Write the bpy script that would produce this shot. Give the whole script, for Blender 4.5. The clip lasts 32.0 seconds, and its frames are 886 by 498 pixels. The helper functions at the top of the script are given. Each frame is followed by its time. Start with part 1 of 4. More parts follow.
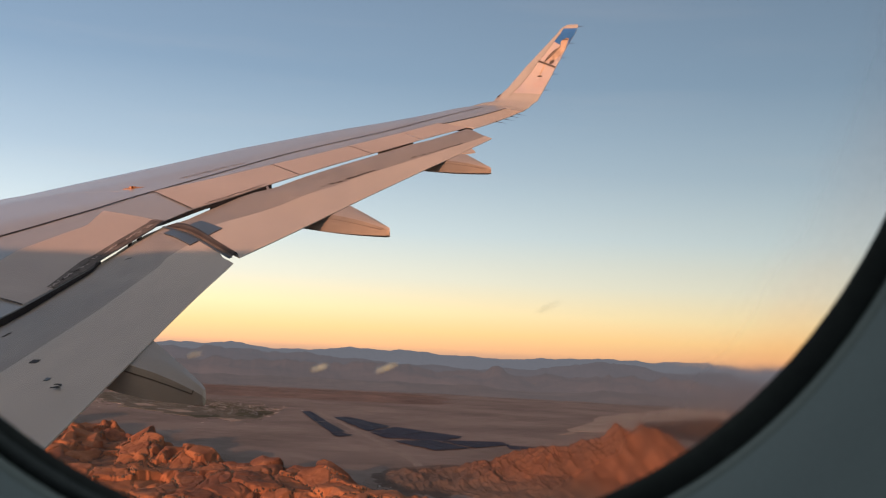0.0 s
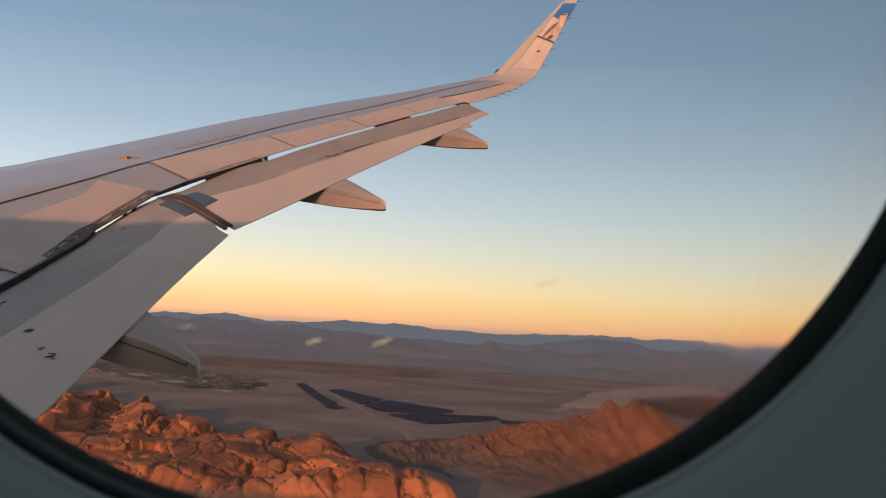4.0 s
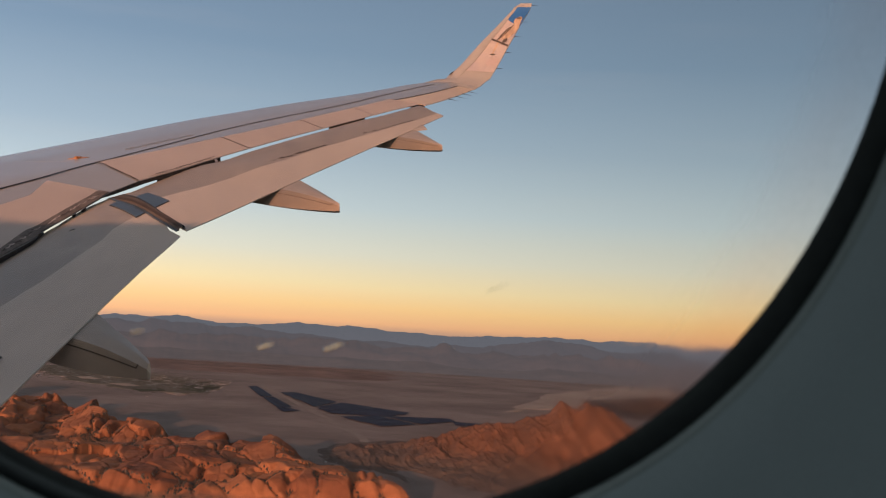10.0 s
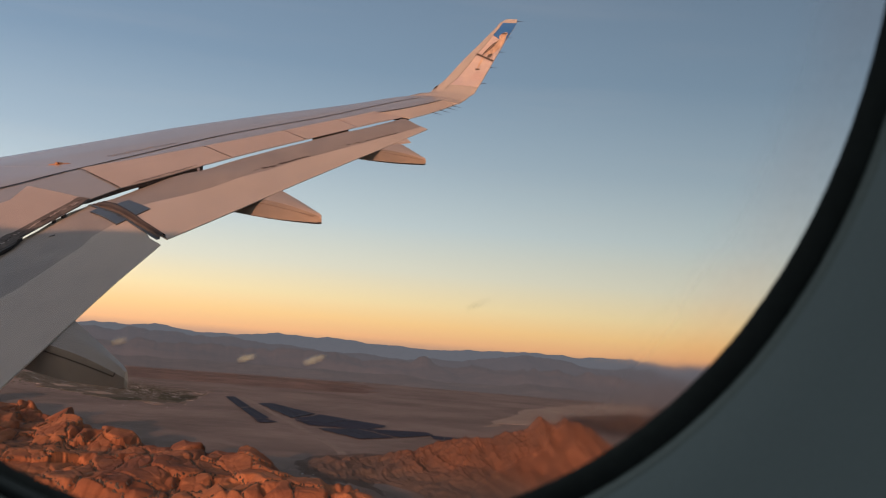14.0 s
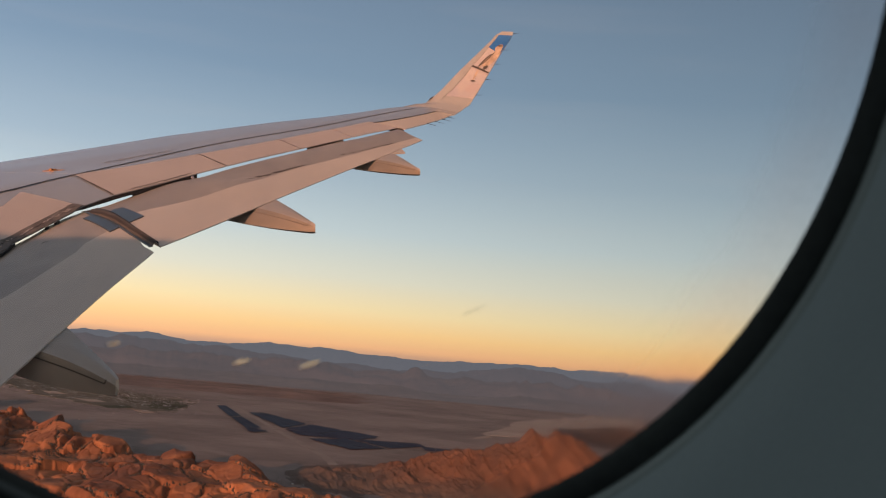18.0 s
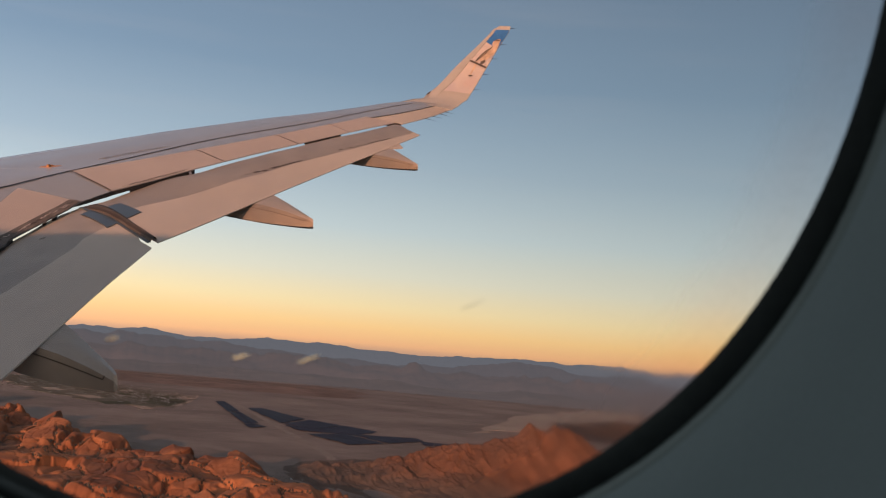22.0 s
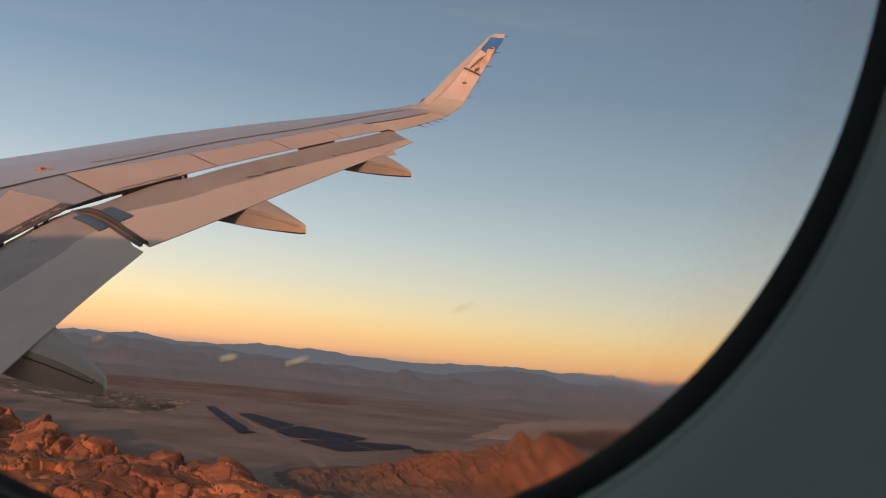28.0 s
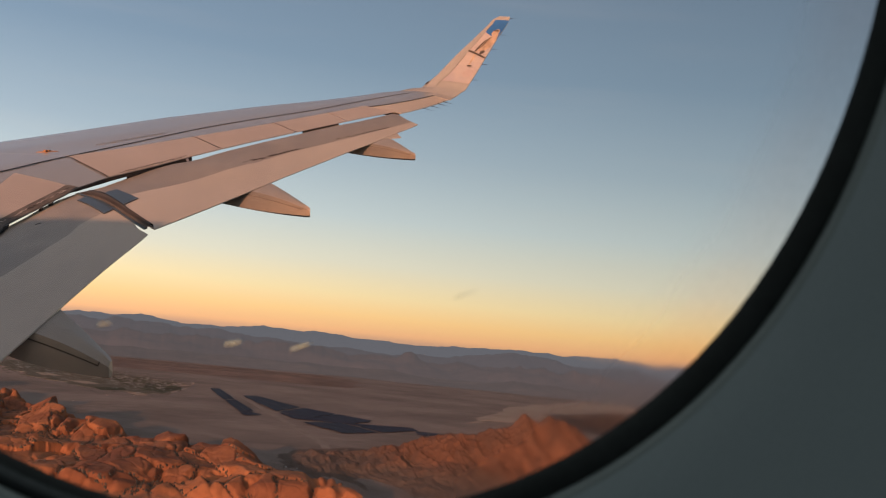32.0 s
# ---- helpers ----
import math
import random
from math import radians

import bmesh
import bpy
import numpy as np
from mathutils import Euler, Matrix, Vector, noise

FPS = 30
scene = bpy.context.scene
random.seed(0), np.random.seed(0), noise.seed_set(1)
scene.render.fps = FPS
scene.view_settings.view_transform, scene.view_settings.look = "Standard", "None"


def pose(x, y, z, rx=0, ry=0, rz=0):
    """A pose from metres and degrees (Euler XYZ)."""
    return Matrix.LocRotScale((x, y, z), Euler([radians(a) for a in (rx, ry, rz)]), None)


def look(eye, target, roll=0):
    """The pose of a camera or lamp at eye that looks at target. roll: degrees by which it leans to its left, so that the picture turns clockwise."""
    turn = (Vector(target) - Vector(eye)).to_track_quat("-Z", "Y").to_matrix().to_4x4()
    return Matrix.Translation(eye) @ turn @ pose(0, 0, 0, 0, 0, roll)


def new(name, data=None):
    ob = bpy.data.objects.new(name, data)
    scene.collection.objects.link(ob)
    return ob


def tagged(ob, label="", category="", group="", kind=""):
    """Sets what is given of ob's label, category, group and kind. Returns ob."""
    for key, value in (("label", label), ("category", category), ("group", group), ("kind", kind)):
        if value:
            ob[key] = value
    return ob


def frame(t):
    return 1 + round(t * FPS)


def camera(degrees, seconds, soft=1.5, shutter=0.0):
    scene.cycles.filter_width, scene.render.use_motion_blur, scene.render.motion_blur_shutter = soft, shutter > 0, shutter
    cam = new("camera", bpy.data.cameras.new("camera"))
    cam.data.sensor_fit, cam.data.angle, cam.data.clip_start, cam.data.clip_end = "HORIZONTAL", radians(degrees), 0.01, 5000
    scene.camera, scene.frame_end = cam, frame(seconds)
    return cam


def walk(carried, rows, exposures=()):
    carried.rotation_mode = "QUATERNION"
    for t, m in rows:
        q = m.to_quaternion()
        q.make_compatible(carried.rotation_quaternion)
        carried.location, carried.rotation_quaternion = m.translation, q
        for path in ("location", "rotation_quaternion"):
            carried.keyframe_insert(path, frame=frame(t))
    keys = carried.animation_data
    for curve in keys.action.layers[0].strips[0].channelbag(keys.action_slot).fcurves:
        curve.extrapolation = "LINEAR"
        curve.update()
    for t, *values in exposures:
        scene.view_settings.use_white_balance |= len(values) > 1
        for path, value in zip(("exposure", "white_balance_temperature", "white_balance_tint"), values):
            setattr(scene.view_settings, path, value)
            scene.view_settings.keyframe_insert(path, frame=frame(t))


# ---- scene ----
cam = camera(46.746, 32.0, soft=1.1)
# a small phone lens: things a hand's width away fall slightly out of focus
cam.data.dof.use_dof, cam.data.dof.focus_distance, cam.data.dof.aperture_fstop = True, 14.0, 27.0

# The aeroplane's own axes: x outboard over the wing, y forward, z up, tilted in the level world
# because it climbs and turns. ALOFT is its height above the valley, at the landscape's scale.
ALOFT = 100.0
PLANE = Matrix.Translation((0, 0, ALOFT)) @ Matrix((
    (0.98815, 0.01436, -0.1528, 0), (0.0, 0.99561, 0.09359, 0), (0.15347, -0.09248, 0.98382, 0), (0, 0, 0, 1)))


def held(x, y, z, yaw, pitch, roll):
    """The held camera in the aeroplane's axes: yaw from straight outboard towards the nose."""
    a, b = radians(yaw), radians(pitch)
    ahead = Vector((math.cos(b) * math.cos(a), math.cos(b) * math.sin(a), math.sin(b)))
    right = ahead.cross(Vector((0, 0, 1))).normalized()
    up = right.cross(ahead)
    c, s = math.cos(radians(roll)), math.sin(radians(roll))
    m = Matrix((c * right + s * up, c * up - s * right, -ahead)).transposed().to_4x4()
    return PLANE @ Matrix.Translation((x, y, z)) @ m


ROWS = [
    (0, 1.7102, -7.2378, 0.7120, -2.01, -3.25, -2.12), (0.5, 1.7113, -7.2379, 0.7120, -1.99, -3.73, -2.05),
    (1, 1.7123, -7.2379, 0.7118, -2.01, -4.18, -2.33), (1.5, 1.7131, -7.2376, 0.7119, -2.00, -4.16, -1.82),
    (2, 1.7138, -7.2371, 0.7120, -2.02, -4.26, -2.03), (2.5, 1.7139, -7.2374, 0.7119, -2.00, -4.14, -1.84),
    (4.5, 1.7134, -7.2375, 0.7115, -2.34, -4.86, -1.35), (5, 1.7136, -7.2376, 0.7111, -2.58, -5.00, -1.78),
    (5.5, 1.7138, -7.2376, 0.7108, -2.86, -5.08, -2.09), (6, 1.7137, -7.2375, 0.7108, -3.10, -4.85, -1.78),
    (6.5, 1.7138, -7.2380, 0.7113, -3.42, -4.87, -1.84), (7, 1.7140, -7.2383, 0.7118, -3.69, -5.08, -1.89),
    (7.5, 1.7140, -7.2386, 0.7126, -3.89, -5.12, -1.73), (8, 1.7136, -7.2383, 0.7122, -4.12, -4.91, -1.66),
    (8.5, 1.7130, -7.2378, 0.7119, -4.36, -5.01, -1.54), (9, 1.7124, -7.2371, 0.7119, -4.55, -5.09, -1.32),
    (9.5, 1.7123, -7.2378, 0.7122, -4.66, -4.87, -1.15), (10, 1.7120, -7.2380, 0.7125, -4.79, -4.61, -0.96),
    (10.5, 1.7116, -7.2381, 0.7127, -4.94, -4.38, -0.72), (11, 1.7113, -7.2380, 0.7130, -5.11, -4.23, -0.67),
    (11.5, 1.7110, -7.2379, 0.7129, -5.29, -4.07, -0.41), (12, 1.7107, -7.2378, 0.7128, -5.45, -4.05, -0.33),
    (12.5, 1.7105, -7.2377, 0.7130, -5.57, -4.06, -0.16), (13, 1.7103, -7.2377, 0.7131, -5.70, -3.97, -0.03),
    (13.5, 1.7099, -7.2377, 0.7133, -5.77, -3.97, 0.03), (14, 1.7096, -7.2376, 0.7134, -5.84, -3.87, 0.21),
    (14.5, 1.7093, -7.2375, 0.7137, -5.90, -3.86, 0.20), (16.5, 1.7081, -7.2371, 0.7129, -6.01, -3.51, 0.68),
    (17, 1.7085, -7.2369, 0.7126, -6.05, -3.37, 0.79), (17.5, 1.7089, -7.2368, 0.7123, -6.13, -3.28, 0.73),
    (18, 1.7095, -7.2368, 0.7120, -6.20, -3.25, 0.87), (18.5, 1.7102, -7.2373, 0.7118, -6.22, -3.42, 0.91),
    (19, 1.7111, -7.2380, 0.7117, -6.16, -3.46, 0.80), (19.5, 1.7108, -7.2376, 0.7121, -6.16, -3.36, 0.74),
    (20, 1.7105, -7.2372, 0.7121, -6.21, -3.18, 0.80), (20.5, 1.7103, -7.2371, 0.7122, -6.29, -3.13, 0.83),
    (21, 1.7101, -7.2371, 0.7121, -6.34, -3.13, 0.82), (21.5, 1.7100, -7.2368, 0.7119, -6.35, -3.32, 0.79),
    (22, 1.7099, -7.2366, 0.7118, -6.32, -3.53, 0.71), (22.5, 1.7097, -7.2364, 0.7115, -6.27, -3.46, 0.82),
    (23, 1.7096, -7.2365, 0.7112, -6.30, -3.27, 0.79), (23.5, 1.7100, -7.2365, 0.7113, -6.41, -2.99, 0.92),
    (24, 1.7104, -7.2368, 0.7114, -6.51, -3.08, 0.92), (24.5, 1.7109, -7.2370, 0.7115, -6.55, -3.24, 1.09),
    (25, 1.7115, -7.2374, 0.7113, -6.61, -3.35, 1.15), (25.5, 1.7121, -7.2380, 0.7112, -6.62, -3.46, 1.01),
    (27.5, 1.7121, -7.2380, 0.7112, -6.61, -3.76, 1.30), (28, 1.7116, -7.2374, 0.7105, -6.73, -3.13, 1.28),
    (28.5, 1.7114, -7.2372, 0.7109, -6.86, -2.95, 1.27), (29, 1.7113, -7.2373, 0.7110, -6.92, -3.23, 1.25),
    (29.5, 1.7111, -7.2374, 0.7110, -6.92, -3.43, 1.35), (30, 1.7109, -7.2373, 0.7115, -6.86, -3.61, 1.22),
    (30.5, 1.7108, -7.2373, 0.7118, -6.81, -3.96, 1.20), (31, 1.7106, -7.2375, 0.7119, -6.66, -4.38, 1.34),
    (31.5, 1.7101, -7.2376, 0.7118, -6.56, -4.38, 1.38), (32, 1.7096, -7.2375, 0.7116, -6.51, -4.08, 1.39)]
walk(cam, [(r[0], held(*r[1:])) for r in ROWS],
     exposures=[(0.0, 0.25, 6250, 10), (2.5, 0.18, 6200, 10), (4.5, 0.06, 6150, 10), (6.0, -0.04, 6150, 10), (9.0, -0.04, 6200, 10), (14.0, -0.03, 6250, 10), (25.0, 0.0, 6300, 10), (32.0, 0.0, 6450, 10)])

# ---- light ----
SUN_HIGH, SUN_SIDE = radians(6.8), radians(14.0)
SUN_FROM = Vector((-math.cos(SUN_HIGH) * math.cos(SUN_SIDE), math.cos(SUN_HIGH) * math.sin(SUN_SIDE), math.sin(SUN_HIGH)))
sun = new("sun", bpy.data.lights.new("sun", "SUN"))
sun.data.energy, sun.data.angle, sun.data.color = 5.6, radians(0.7), (1.0, 0.425, 0.225)
sun.matrix_world = look(SUN_FROM * 400, (0, 0, 0))

world = bpy.data.worlds.new("sky")
scene.world = world
world.use_nodes = True
wt = world.node_tree
wt.nodes.clear()


def wn(kind, **sets):
    n = wt.nodes.new(kind)
    for k, v in sets.items():
        n.inputs[k].default_value = v
    return n


sky = wt.nodes.new("ShaderNodeTexSky")
sky.sky_type, sky.sun_disc = "NISHITA", False
sky.sun_elevation, sky.sun_rotation = radians(4.0), math.atan2(SUN_FROM.x, SUN_FROM.y)
coord = wt.nodes.new("ShaderNodeTexCoord")
split = wt.nodes.new("ShaderNodeSeparateXYZ")
wt.links.new(coord.outputs["Generated"], split.inputs[0])
# dusk away from the sun: orange above the horizon, through cream to slate blue overhead
height = wn("ShaderNodeMapRange", **{"From Min": -0.05, "From Max": 0.45, "To Min": 0.0, "To Max": 1.0})
wt.links.new(split.outputs[2], height.inputs["Value"])
ramp = wt.nodes.new("ShaderNodeValToRGB")
wt.links.new(height.outputs[0], ramp.inputs[0])
STOPS = [(0, (0.17, 0.14, 0.15)), (0.095, (0.64, 0.36, 0.25)), (0.108, (1.03, 0.53, 0.27)), (0.14, (1.07, 0.67, 0.31)), (0.18, (0.97, 0.76, 0.45)),
         (0.24, (0.735, 0.695, 0.60)), (0.33, (0.50, 0.563, 0.62)), (0.45, (0.318, 0.39, 0.488)), (0.62, (0.172, 0.244, 0.354)), (0.8, (0.138, 0.190, 0.280)), (1, (0.10, 0.115, 0.150))]
while len(ramp.color_ramp.elements) < len(STOPS):
    ramp.color_ramp.elements.new(0.5)
for e, (at, c) in zip(ramp.color_ramp.elements, STOPS):
    e.position, e.color = at, (*c, 1)
# thin high streaks of cloud low in the sky
stretch = wn("ShaderNodeMapping", Scale=(2.2, 2.2, 26.0))
wt.links.new(coord.outputs["Generated"], stretch.inputs[0])
wisp = wn("ShaderNodeTexNoise", Scale=1.6, Detail=5.0, Roughness=0.55)
wt.links.new(stretch.outputs[0], wisp.inputs[0])
wispy = wn("ShaderNodeMapRange", **{"From Min": 0.52, "From Max": 0.80, "To Min": 0.0, "To Max": 0.07})
wt.links.new(wisp.outputs[0], wispy.inputs[0])
cloud = wt.nodes.new("ShaderNodeMix")
cloud.data_type = "RGBA"
wt.links.new(wispy.outputs[0], cloud.inputs["Factor"])
wt.links.new(ramp.outputs[0], cloud.inputs["A"])
cloud.inputs["B"].default_value = (0.62, 0.50, 0.45, 1)
toward = wt.nodes.new("ShaderNodeVectorMath")
toward.operation = "DOT_PRODUCT"
toward.inputs[1].default_value = SUN_FROM
wt.links.new(coord.outputs["Generated"], toward.inputs[0])
near_sun = wn("ShaderNodeMapRange", **{"From Min": 0.0, "From Max": 1.0, "To Min": 0.0, "To Max": 0.6})
wt.links.new(toward.outputs["Value"], near_sun.inputs[0])
warm = wt.nodes.new("ShaderNodeMix")
warm.data_type = "RGBA"
wt.links.new(near_sun.outputs[0], warm.inputs["Factor"])
wt.links.new(cloud.outputs["Result"], warm.inputs["A"])
warm.inputs["B"].default_value = (0.95, 0.62, 0.36, 1)
side = wn("ShaderNodeMapRange", **{"From Min": -0.6, "From Max": 0.4, "To Min": 0.62, "To Max": 1.38})
wt.links.new(split.outputs[1], side.inputs[0])
lit = wt.nodes.new("ShaderNodeVectorMath")
lit.operation = "SCALE"
wt.links.new(warm.outputs["Result"], lit.inputs[0])
wt.links.new(side.outputs[0], lit.inputs["Scale"])
both = wt.nodes.new("ShaderNodeMix")
both.data_type = "RGBA"
both.inputs["Factor"].default_value = 0.06
wt.links.new(lit.outputs[0], both.inputs["A"])
wt.links.new(sky.outputs[0], both.inputs["B"])
back = wn("ShaderNodeBackground", Strength=1.0)
wt.links.new(both.outputs["Result"], back.inputs[0])
wout = wt.nodes.new("ShaderNodeOutputWorld")
wt.links.new(back.outputs[0], wout.inputs[0])


# ---- materials ----
def surface(name, colour, rough=0.5, metal=0.0, vary=0.15, scale=3.0, fine=40.0, bump=0.0, second=None, spec=0.5, stretch=(1, 1, 1), spread=(0.35, 0.7), low_shade=None):
    """A painted, stony or earthy surface: one colour, broken up by broad stains and fine grain, with relief."""
    m = bpy.data.materials.new(name)
    m.use_nodes = True
    t = m.node_tree
    b = t.nodes["Principled BSDF"]
    b.inputs["Roughness"].default_value, b.inputs["Metallic"].default_value = rough, metal
    b.inputs["Specular IOR Level"].default_value = spec
    co = t.nodes.new("ShaderNodeTexCoord")
    mp = t.nodes.new("ShaderNodeMapping")
    mp.inputs["Scale"].default_value = stretch
    t.links.new(co.outputs["Object"], mp.inputs[0])
    broad = t.nodes.new("ShaderNodeTexNoise")
    broad.inputs["Scale"].default_value, broad.inputs["Detail"].default_value, broad.inputs["Roughness"].default_value = scale, 6.0, 0.6
    grain = t.nodes.new("ShaderNodeTexNoise")
    grain.inputs["Scale"].default_value, grain.inputs["Detail"].default_value = fine, 4.0
    for n in (broad, grain):
        t.links.new(mp.outputs[0], n.inputs[0])
    span = t.nodes.new("ShaderNodeMapRange")
    span.inputs["From Min"].default_value, span.inputs["From Max"].default_value = spread
    t.links.new(broad.outputs[0], span.inputs[0])
    mix = t.nodes.new("ShaderNodeMix")
    mix.data_type = "RGBA"
    mix.inputs["A"].default_value = (*colour, 1)
    mix.inputs["B"].default_value = (*(second or [c * (1 - 1.6 * vary) for c in colour]), 1)
    t.links.new(span.outputs[0], mix.inputs["Factor"])
    speck = t.nodes.new("ShaderNodeMapRange")
    speck.inputs["From Min"].default_value, speck.inputs["From Max"].default_value = 0.3, 0.7
    speck.inputs["To Min"].default_value, speck.inputs["To Max"].default_value = 1 - vary * 0.6, 1 + vary * 0.6
    t.links.new(grain.outputs[0], speck.inputs[0])
    if low_shade:  # low ground turns to darker sand, with the shade there put into this colour
        shaded_sand, low, high = low_shade
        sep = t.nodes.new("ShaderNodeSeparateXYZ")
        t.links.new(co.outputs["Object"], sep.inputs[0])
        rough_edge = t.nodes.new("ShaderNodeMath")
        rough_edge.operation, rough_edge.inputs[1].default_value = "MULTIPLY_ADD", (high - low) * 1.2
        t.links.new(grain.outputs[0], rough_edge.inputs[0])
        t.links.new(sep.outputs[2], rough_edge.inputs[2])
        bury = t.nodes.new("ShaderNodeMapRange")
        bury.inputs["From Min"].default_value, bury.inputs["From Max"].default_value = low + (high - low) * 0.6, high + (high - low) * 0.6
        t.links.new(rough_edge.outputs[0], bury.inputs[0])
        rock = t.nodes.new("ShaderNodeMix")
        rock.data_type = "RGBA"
        rock.inputs["A"].default_value = (*shaded_sand, 1)
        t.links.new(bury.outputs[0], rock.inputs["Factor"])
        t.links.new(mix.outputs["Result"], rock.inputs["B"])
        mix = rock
    hue = t.nodes.new("ShaderNodeHueSaturation")
    t.links.new(mix.outputs["Result"], hue.inputs["Color"])
    t.links.new(speck.outputs[0], hue.inputs["Value"])
    t.links.new(hue.outputs[0], b.inputs["Base Color"])
    if bump:
        bm_ = t.nodes.new("ShaderNodeBump")
        bm_.inputs["Strength"].default_value, bm_.inputs["Distance"].default_value = 0.6, bump
        t.links.new(grain.outputs[0], bm_.inputs["Height"])
        t.links.new(bm_.outputs[0], b.inputs["Normal"])
    return m


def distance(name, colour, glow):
    """A range tens of kilometres off: the haze of the lit air is put into the rock as its own glow."""
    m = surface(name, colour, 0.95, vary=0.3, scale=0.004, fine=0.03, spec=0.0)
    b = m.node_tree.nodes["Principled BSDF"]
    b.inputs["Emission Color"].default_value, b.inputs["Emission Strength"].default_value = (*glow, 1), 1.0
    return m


PAINT = surface("wing_paint", (0.365, 0.387, 0.402), 0.22, vary=0.07, scale=0.9, fine=14.0, stretch=(0.5, 1.6, 1))
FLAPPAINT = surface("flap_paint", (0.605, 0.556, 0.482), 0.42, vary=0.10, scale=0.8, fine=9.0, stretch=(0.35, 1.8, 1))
# Dirt and the shade near the slot are both put into this darker tone.
FLAPFRONT = surface("flap_front_dirt_shade", (0.375, 0.347, 0.305), 0.42, vary=0.20, scale=1.1, fine=8.0, stretch=(0.45, 1.6, 1), spread=(0.3, 0.72))
SPOILER = surface("spoiler_paint", (0.53, 0.485, 0.448), 0.45, vary=0.08, scale=1.3, fine=12.0)
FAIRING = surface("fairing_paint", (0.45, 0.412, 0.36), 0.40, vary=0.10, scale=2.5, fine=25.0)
# Darker lower-shell paint, with the underside's shade also put into its colour.
FAIRING_SHADED = surface("fairing_paint_shaded", (0.29, 0.258, 0.215), 0.5, vary=0.15, scale=2.5, fine=25.0)
FAIRSEAM = surface("fairing_sealant", (0.12, 0.11, 0.10), 0.7, vary=0.3, scale=4, fine=30)
SEAM = surface("sealant", (0.035, 0.035, 0.04), 0.7, vary=0.3, scale=4, fine=30)
STEEL = surface("bare_metal", (0.125, 0.158, 0.182), 0.36, 0.6, vary=0.2, scale=5, fine=40)
SEAL = surface("rubber_seal", (0.115, 0.104, 0.098), 0.7, spec=0.15, vary=0.2, scale=6, fine=50)
STRIPGREY = surface("worn_strip", (0.185, 0.172, 0.162), 0.6, spec=0.2, vary=0.3, scale=9, fine=60)
COVE = surface("flap_cove", (0.055, 0.047, 0.043), 0.8, vary=0.3, scale=5, fine=40)
FADED = surface("faded_stencil", (0.355, 0.34, 0.345), 0.5, vary=0.3, scale=8, fine=60)
SCUFF = surface("chipped_paint", (0.11, 0.095, 0.09), 0.8, vary=0.4, scale=8, fine=60)
ORANGE = surface("orange_paint", (0.50, 0.235, 0.075), 0.5, vary=0.2, scale=8, fine=60)
BLUE = surface("blue_livery", (0.03, 0.16, 0.50), 0.4, vary=0.12, scale=3, fine=30)
LIVERY_WHITE = surface("white_livery", (0.47, 0.45, 0.45), 0.4, vary=0.10, scale=3.5, fine=20, second=(0.33, 0.34, 0.42))
LIVERY_CLOUD = surface("cloud_livery", (0.41, 0.375, 0.40), 0.45, vary=0.15, scale=4, fine=20, second=(0.45, 0.42, 0.43))
LIVERY_TAN = surface("tan_livery", (0.54, 0.44, 0.35), 0.45, vary=0.3, scale=7, fine=40)
LIVERY_DARK = surface("dark_livery", (0.10, 0.09, 0.09), 0.5, vary=0.2, scale=7, fine=40)
INK = surface("black_marking", (0.03, 0.03, 0.03), 0.6, vary=0.2, scale=10, fine=90)
GASKET = surface("window_gasket", (0.026, 0.028, 0.029), 0.6, vary=0.3, scale=30, fine=400)
STEPGREY = surface("gasket_step_grey", (0.085, 0.090, 0.095), 0.55, vary=0.15, scale=30, fine=400)
BEZEL = surface("window_bezel", (0.36, 0.39, 0.39), 0.40, vary=0.08, scale=20, fine=600)
LINING = surface("cabin_lining", (0.40, 0.445, 0.47), 0.55, vary=0.05, scale=6, fine=900, bump=0.0001)
SKIN = surface("fuselage_paint", (0.60, 0.60, 0.60), 0.4, vary=0.05, scale=1, fine=10)
FLOOR = surface("cabin_carpet", (0.05, 0.06, 0.08), 0.95, vary=0.3, scale=5, fine=200)
DESERT = surface("desert_floor", (0.262, 0.227, 0.213), 0.95, vary=0.20, scale=0.006, fine=0.05, second=(0.172, 0.149, 0.140), spec=0.1, spread=(0.38, 0.64))
REDROCK = surface("red_sandstone", (0.38, 0.168, 0.088), 0.92, vary=0.26, scale=0.016, fine=0.16, second=(0.20, 0.088, 0.055), spec=0.1, bump=0.8, spread=(0.42, 0.62), low_shade=((0.110, 0.094, 0.086), 5.0, 9.0))
BROWNROCK = surface("brown_rock", (0.170, 0.088, 0.060), 0.93, vary=0.30, scale=0.012, fine=0.13, second=(0.115, 0.072, 0.057), spec=0.1, bump=1.8, spread=(0.42, 0.64), low_shade=((0.120, 0.098, 0.088), 4.0, 15.0))
FOOTHILL = surface("foothill_rock", (0.235, 0.180, 0.162), 0.95, vary=0.3, scale=0.01, fine=0.08, spec=0.1)
DARKROCK = surface("dark_rock", (0.105, 0.088, 0.085), 0.95, vary=0.3, scale=0.01, fine=0.08, spec=0.1)
PLAYA = surface("dry_lake_bed", (0.40, 0.345, 0.30), 0.9, vary=0.15, scale=0.004, fine=0.05, spec=0.1, second=(0.24, 0.20, 0.17))
SALT = surface("salt_pan", (0.42, 0.40, 0.38), 0.9, vary=0.15, scale=0.004, fine=0.05, spec=0.1)
PANELS = surface("solar_glass", (0.034, 0.039, 0.068), 0.65, vary=0.25, scale=0.05, fine=0.6, spec=0.08)
TRACK = surface("dirt_road", (0.30, 0.265, 0.245), 0.95, vary=0.2, scale=0.05, fine=0.5, spec=0.1)
